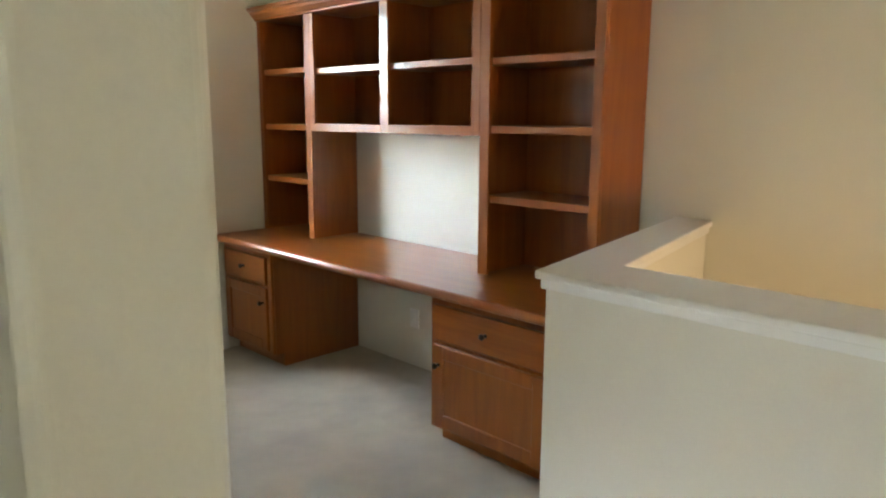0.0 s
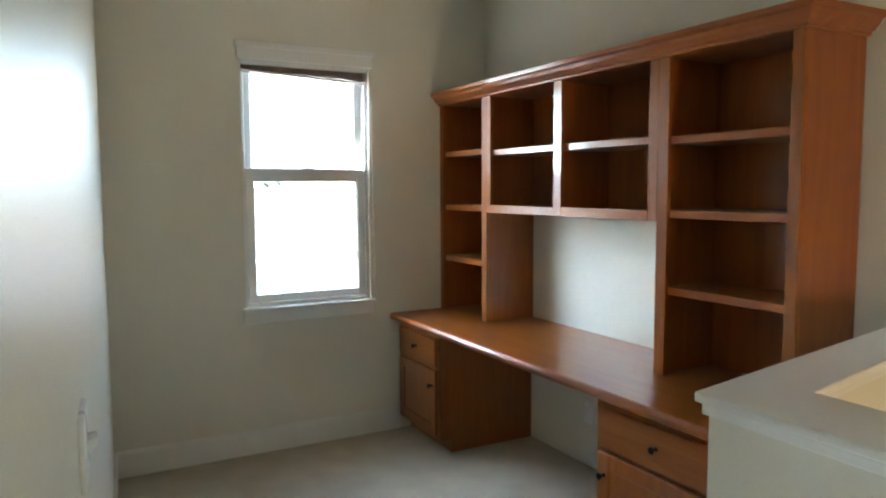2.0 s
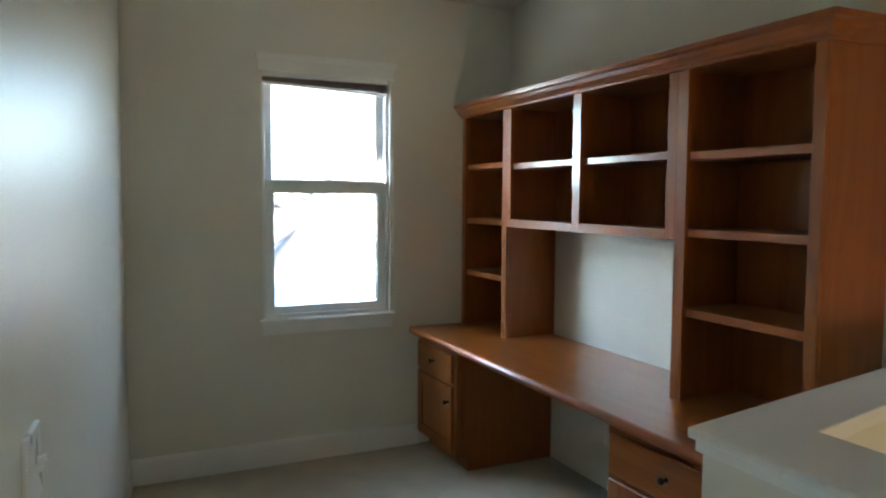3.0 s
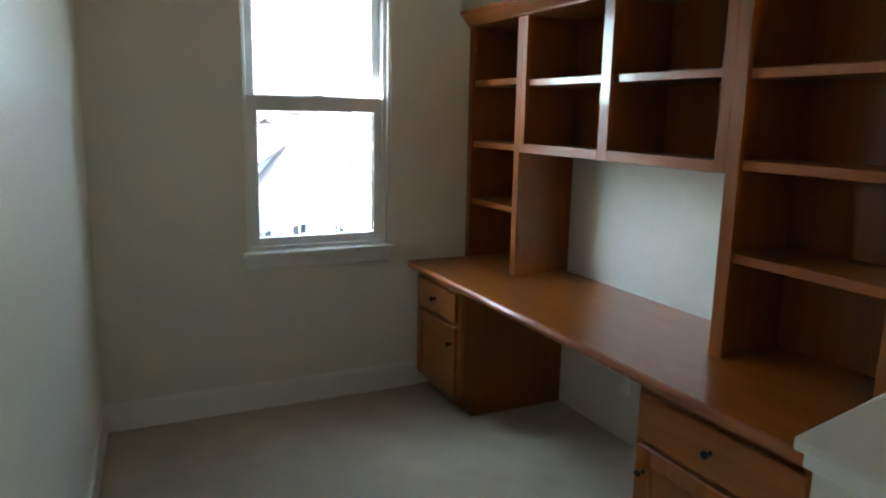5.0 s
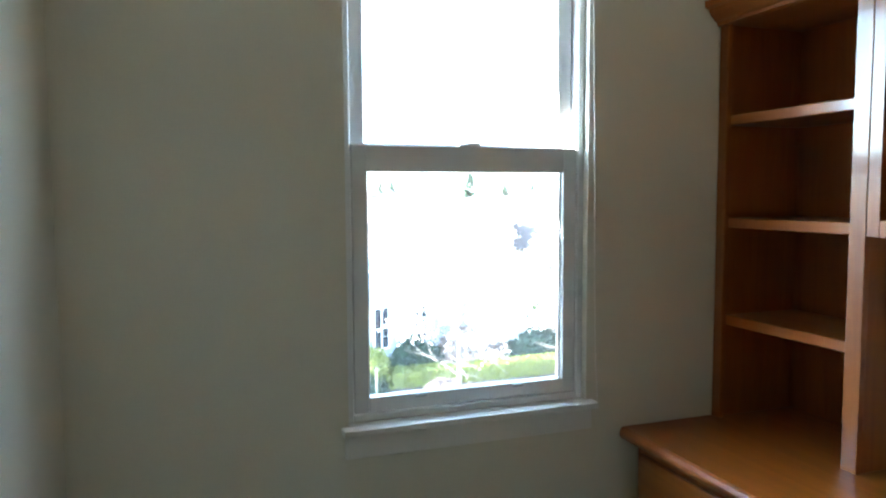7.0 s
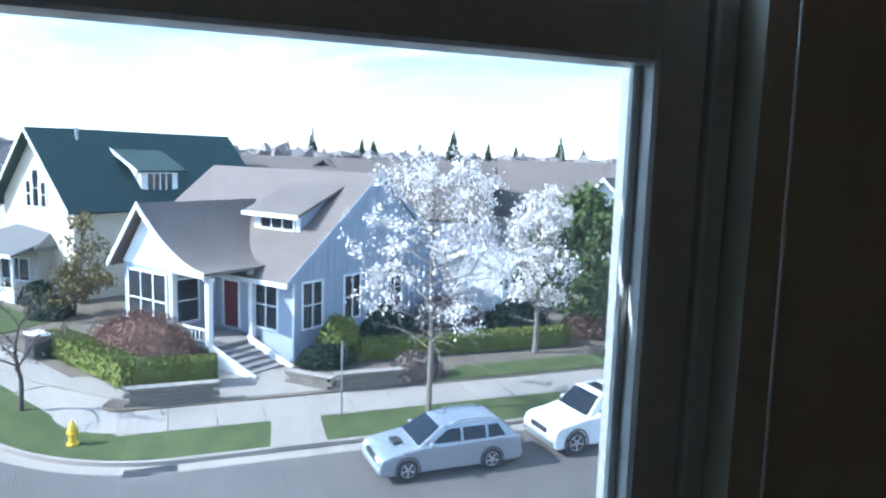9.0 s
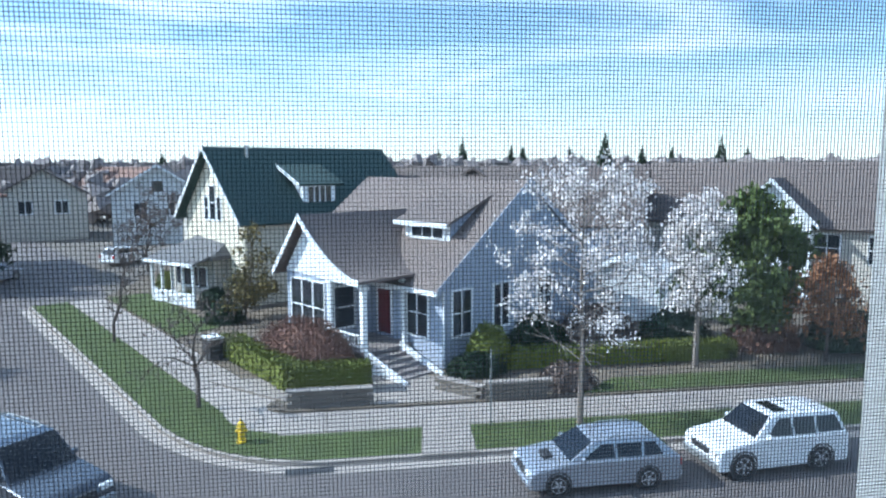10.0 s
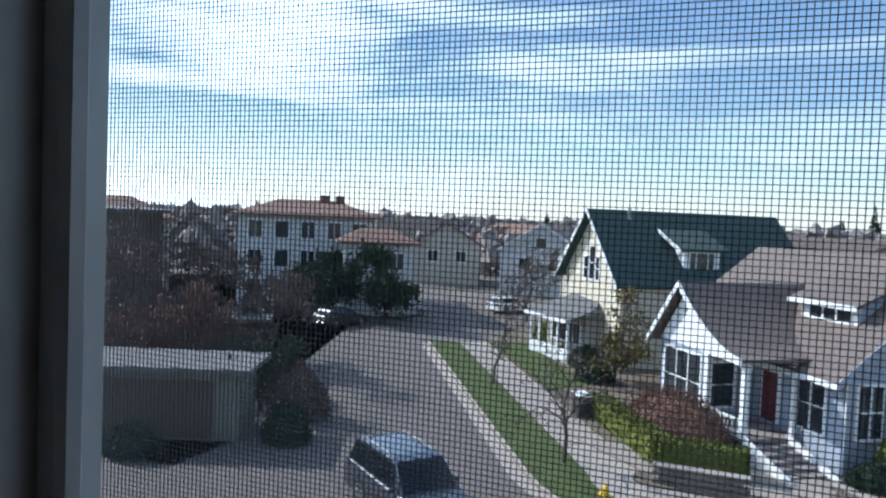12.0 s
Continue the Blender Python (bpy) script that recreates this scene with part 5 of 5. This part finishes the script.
def block_wall(x0, x1, y, courses, heading, label):
    w = thing("garden_wall", (x0, y, G + 0.18), label, "garden wall", heading=heading)
    n = int((x1 - x0) / 0.48)
    for c in range(courses):
        for i in range(n):
            piece("block", BLOCK, w, pose(0.24 + 0.48 * i + (0.2 if c % 2 else 0), random.uniform(-0.012, 0.012), c * 0.15))
    boxpart("coping", (0, n * 0.48 + 0.2, -0.19, 0.19, courses * 0.15, courses * 0.15 + 0.06), M_CONC, w, "pale coping", 0.012)


block_wall(-2.85, 0.15, 24.75, 4, 0, "low brown block retaining wall under the hedge")
block_wall(4.25, 7.1, 24.5, 4, 0, "low brown block retaining wall beside the steps")
block_wall(2.75, 4.7, 26.0, 3, -45, "low stone wall beside the front steps")

# street cabinet beside the bare tree
uc = thing("street_cabinet", (-6.45, 31.8, -7.1), "dark grey street cabinet with a pale top beside the footpath", "street cabinet", heading=-60)
boxpart("body", (-0.45, 0.45, -0.3, 0.3, 0.0, 0.95), M_PLASTIC, uc, bevel=0.02)
boxpart("top", (-0.5, 0.5, -0.35, 0.35, 0.952, 1.02), M_WHITE, uc, bevel=0.01)
boxpart("door", (-0.4, 0.4, -0.312, -0.301, 0.08, 0.88), M_PLASTIC, uc, bevel=0.004)

# fire hydrant
hy = thing("fire_hydrant", (-4.05, 21.92, G + 0.15), "yellow fire hydrant on the lawn verge", "fire hydrant")
bm = bmesh.new()
lathe(bm, [(0.17, 0), (0.17, 0.05), (0.11, 0.06), (0.11, 0.42), (0.14, 0.44), (0.14, 0.48), (0.12, 0.5), (0.11, 0.58), (0.07, 0.65), (0.02, 0.68)], None, 14)
part("body", bm, M_YELLOW, hy)
for a in (0, 120, 240):
    bm = bmesh.new()
    lathe(bm, [(0.06, 0.08), (0.06, 0.17), (0.045, 0.19)], pose(0, 0, 0.34, 90, 0, a), 10)
    part("nozzle", bm, M_YELLOW, hy)
bm = bmesh.new()
lathe(bm, [(0.03, 0.66), (0.03, 0.74)], None, 6)
part("nut", bm, M_YELLOW, hy)
# thin sign post by the kerb
sp = thing("sign_post", (3.95, 22.0, G + 0.14), "thin grey steel post on the verge", "post")
bm = bmesh.new()
tube(bm, [(0, 0, 0), (0, 0, 2.6)], [0.03, 0.03], 8)
part("pole", bm, M_STEEL, sp)

# ---- cars ----


def car(name, at, heading, length, width, height, paint, label, hood_h, tall=False, hood_end=0.27, screen_top=0.43, roof_end=0.86, tail_top=0.97, rack=False, sunroof=False, scoop=False, wheel_r=0.32):
    """A car facing +x: a rounded body, a glazed cabin, wheels, lamps and mirrors."""
    c = thing(name, at, label, "car", heading=heading)
    L, W, H, g = length, width / 2, height, wheel_r * 0.62
    X = lambda t: L / 2 - L * t
    belt = hood_h + 0.06
    prof = [(X(0.0), g + 0.05), (X(0.0), hood_h * 0.62), (X(0.015), hood_h * 0.80), (X(0.06), hood_h * 0.9), (X(hood_end), belt), (X(roof_end + 0.02), belt + 0.05), (X(0.99), belt), (X(1.0), hood_h * 0.62), (X(1.0), g + 0.08), (X(0.97), g), (X(0.03), g)]
    bm = bmesh.new()
    prism(bm, prof, -W, W, "y")
    soften(bm, 0.07, 3)
    part("body", bm, paint, c, smooth=False)
    # cabin: a tapering frustum
    base = [(X(hood_end - 0.02), belt - 0.03), (X(screen_top), H - 0.03), (X(screen_top + 0.08), H), (X(roof_end - 0.1), H), (X(roof_end), H - 0.05), (X(tail_top), belt - 0.03)]
    bm = bmesh.new()
    w0, w1 = W - 0.06, W - 0.24
    vs = []
    for sg in (-1, 1):
        row = []
        for x, z in base:
            t = (z - belt) / (H - belt)
            row.append(bm.verts.new((x, sg * (w0 + (w1 - w0) * max(t, 0)), z)))
        vs.append(row)
    n = len(base)
    bm.faces.new(vs[0])
    bm.faces.new(vs[1][::-1])
    for i in range(n):
        bm.faces.new((vs[0][i], vs[1][i], vs[1][(i + 1) % n], vs[0][(i + 1) % n]))
    soften(bm, 0.04, 2)
    part("cabin", bm, paint, c)

    def on_side(sg, x, z):
        t = (z - belt) / (H - belt)
        return (x, sg * (w0 + (w1 - w0) * t + 0.012), z)

    def glass(name_, quad):
        bm = bmesh.new()
        lo = [bm.verts.new(p) for p in quad]
        nrm = (lo[1].co - lo[0].co).cross(lo[2].co - lo[0].co).normalized() * 0.006
        hi = [bm.verts.new(v.co + nrm) for v in lo]
        bm.faces.new(lo)
        bm.faces.new(hi[::-1])
        for i in range(4):
            bm.faces.new((lo[i], hi[i], hi[(i + 1) % 4], lo[(i + 1) % 4]))
        part(name_, bm, M_CARGL, c, "dark car glass")

    zb, zt = belt + 0.05, H - 0.11
    for sg in (-1, 1):
        xs = [X(hood_end + 0.075), X(0.555), X(0.575), X(0.735), X(0.755), X(roof_end + 0.02)]
        xt = [X(screen_top + 0.045), X(0.555), X(0.575), X(0.735), X(0.755), X(roof_end - 0.03)]
        for k in (0, 2, 4):
            glass("side_window", [on_side(sg, xs[k], zb), on_side(sg, xs[k + 1], zb), on_side(sg, xt[k + 1], zt), on_side(sg, xt[k], zt)])
    a0, a1 = Vector((X(hood_end - 0.005), 0, belt + 0.02)), Vector((X(screen_top - 0.01), 0, H - 0.06))
    up_n = Vector((0.5, 0, 0.6)).normalized() * 0.02
    glass("windscreen", [(a0.x + up_n.x, -w0 + 0.08, a0.z + up_n.z), (a0.x + up_n.x, w0 - 0.08, a0.z + up_n.z), (a1.x + up_n.x, w1 - 0.05, a1.z + up_n.z), (a1.x + up_n.x, -w1 + 0.05, a1.z + up_n.z)])
    glass("rear_window", [(X(tail_top) - 0.01, w0 - 0.12, belt + 0.08), (X(tail_top) - 0.01, -w0 + 0.12, belt + 0.08), (X(roof_end) - 0.04, -w1 + 0.06, H - 0.12), (X(roof_end) - 0.04, w1 - 0.06, H - 0.12)])
    for tx in (0.185, 0.775):
        for sg in (-1, 1):
            bm = bmesh.new()
            lathe(bm, [(wheel_r * 0.6, -0.10), (wheel_r * 0.95, -0.10), (wheel_r, -0.07), (wheel_r, 0.07), (wheel_r * 0.95, 0.10), (wheel_r * 0.6, 0.10)], pose(X(tx), sg * (W - 0.09), wheel_r, 90, 0, 0), 22)
            wh = part("wheel", bm, M_TYRE, c)
            bm = bmesh.new()
            m = pose(X(tx), sg * (W - 0.09), wheel_r, 90 if sg < 0 else -90, 0, 0)
            lathe(bm, [(wheel_r * 0.62, 0.06), (wheel_r * 0.66, 0.105), (wheel_r * 0.60, 0.105), (wheel_r * 0.56, 0.07)], m, 22)
            for k in range(5):
                box(bm, -0.028, 0.028, 0.02, wheel_r * 0.6, 0.08, 0.104, m @ Matrix.Rotation(k * 2 * math.pi / 5, 4, "Z"))
            lathe(bm, [(0.06, 0.07), (0.06, 0.11), (0.02, 0.112)], m, 10)
            part("rim", bm, M_RIM, wh)
            bm = bmesh.new()
            rim_m = pose(X(tx), sg * (W - 0.004), wheel_r + 0.01, 90, 0, 0)
            rg = [[bm.verts.new(rim_m @ Vector((wheel_r * q * math.cos(k * math.pi / 12), wheel_r * q * math.sin(k * math.pi / 12), hh))) for k in range(24)] for q, hh in ((1.02, -0.02), (1.16, -0.02), (1.15, 0.014), (1.03, 0.014))]
            for q in range(4):
                for k in range(24):
                    bm.faces.new((rg[q][k], rg[q][(k + 1) % 24], rg[(q + 1) % 4][(k + 1) % 24], rg[(q + 1) % 4][k]))
            part("wheel_arch", bm, M_PLASTIC, c, "dark wheel arch")
    for sg in (-1, 1):
        boxpart("headlight", (X(0.03), X(-0.004), sg * (W - 0.28) - 0.17, sg * (W - 0.28) + 0.17, hood_h * 0.66, hood_h * 0.80), M_LAMPGL, c, bevel=0.02)
        boxpart("tail_light", (X(1.003), X(0.975), sg * (W - 0.13) - 0.1, sg * (W - 0.13) + 0.1, hood_h * 0.72, hood_h * 1.0), M_TAIL, c, bevel=0.02)
        boxpart("mirror", (X(hood_end + 0.085), X(hood_end + 0.055), sg * (W + 0.06) - 0.09, sg * (W + 0.06) + 0.09, belt + 0.02, belt + 0.15), paint, c, bevel=0.03)
    boxpart("grille", (X(0.02), X(-0.006), -0.42, 0.42, hood_h * 0.60, hood_h * 0.76), M_PLASTIC, c, bevel=0.015)
    boxpart("front_bumper", (X(0.04), X(-0.012), -W + 0.05, W - 0.05, g + 0.06, hood_h * 0.52), M_STEEL if tall else paint, c, bevel=0.04)
    boxpart("rear_bumper", (X(1.012), X(0.95), -W + 0.05, W - 0.05, g + 0.08, hood_h * 0.56), M_STEEL if tall else paint, c, bevel=0.04)
    if rack:
        for sg in (-1, 1):
            bm = bmesh.new()
            tube(bm, [(X(screen_top + 0.09), sg * (w1 - 0.06), H - 0.01), (X(screen_top + 0.14), sg * (w1 - 0.06), H + 0.06), (X(roof_end - 0.1), sg * (w1 - 0.06), H + 0.06), (X(roof_end - 0.04), sg * (w1 - 0.06), H - 0.03)], [0.022] * 4, 8)
            part("roof_rail", bm, M_STEEL, c)
    if sunroof:
        boxpart("sunroof", (X(0.58), X(0.48), -w1 + 0.2, w1 - 0.2, H + 0.001, H + 0.014), M_CARGL, c, bevel=0.004)
        for t in (0.66, 0.78):
            boxpart("roof_bar", (X(t + 0.015), X(t), -w1 + 0.06, w1 - 0.06, H + 0.02, H + 0.05), M_RIM, c, bevel=0.01)
    if scoop:
        boxpart("hood_scoop", (X(0.20), X(0.13), -0.24, 0.24, hood_h * 0.95, hood_h * 1.035 + 0.03), M_PLASTIC, c, bevel=0.03)
    return c


car("station_wagon", (6.0, 17.9, G + 0.004), 181, 4.30, 1.72, 1.40, M_SILVER, "silver-blue estate car parked at the kerb", 0.84, rack=True, scoop=True)
car("off_road_car", (11.35, 18.2, G + 0.004), 184, 4.25, 1.80, 1.68, M_WHITECAR, "white boxy off-road car parked at the kerb", 1.02, True, 0.29, 0.42, 0.93, 0.985, sunroof=True, wheel_r=0.38)
car("dark_suv", (-9.3, 19.0, G + 0.004), -38, 5.1, 2.0, 1.88, M_BLUECAR, "dark grey-blue off-road car on the side street", 1.05, True, 0.28, 0.41, 0.93, 0.985, rack=True, wheel_r=0.38)
car("far_car", (-28.4, 49.3, G + 0.004), 70, 4.4, 1.75, 1.45, M_BLACKCAR, "dark car parked far up the side street", 0.9)
car("far_car", (-26.4, 57.0, G + 0.004), 70, 4.4, 1.75, 1.45, M_SILVER, "silver car parked far up the side street", 0.9)
car("far_car", (-19.4, 66.5, G + 0.004), 60, 4.4, 1.75, 1.5, M_WHITECAR, "white car parked by the bungalow", 0.9)
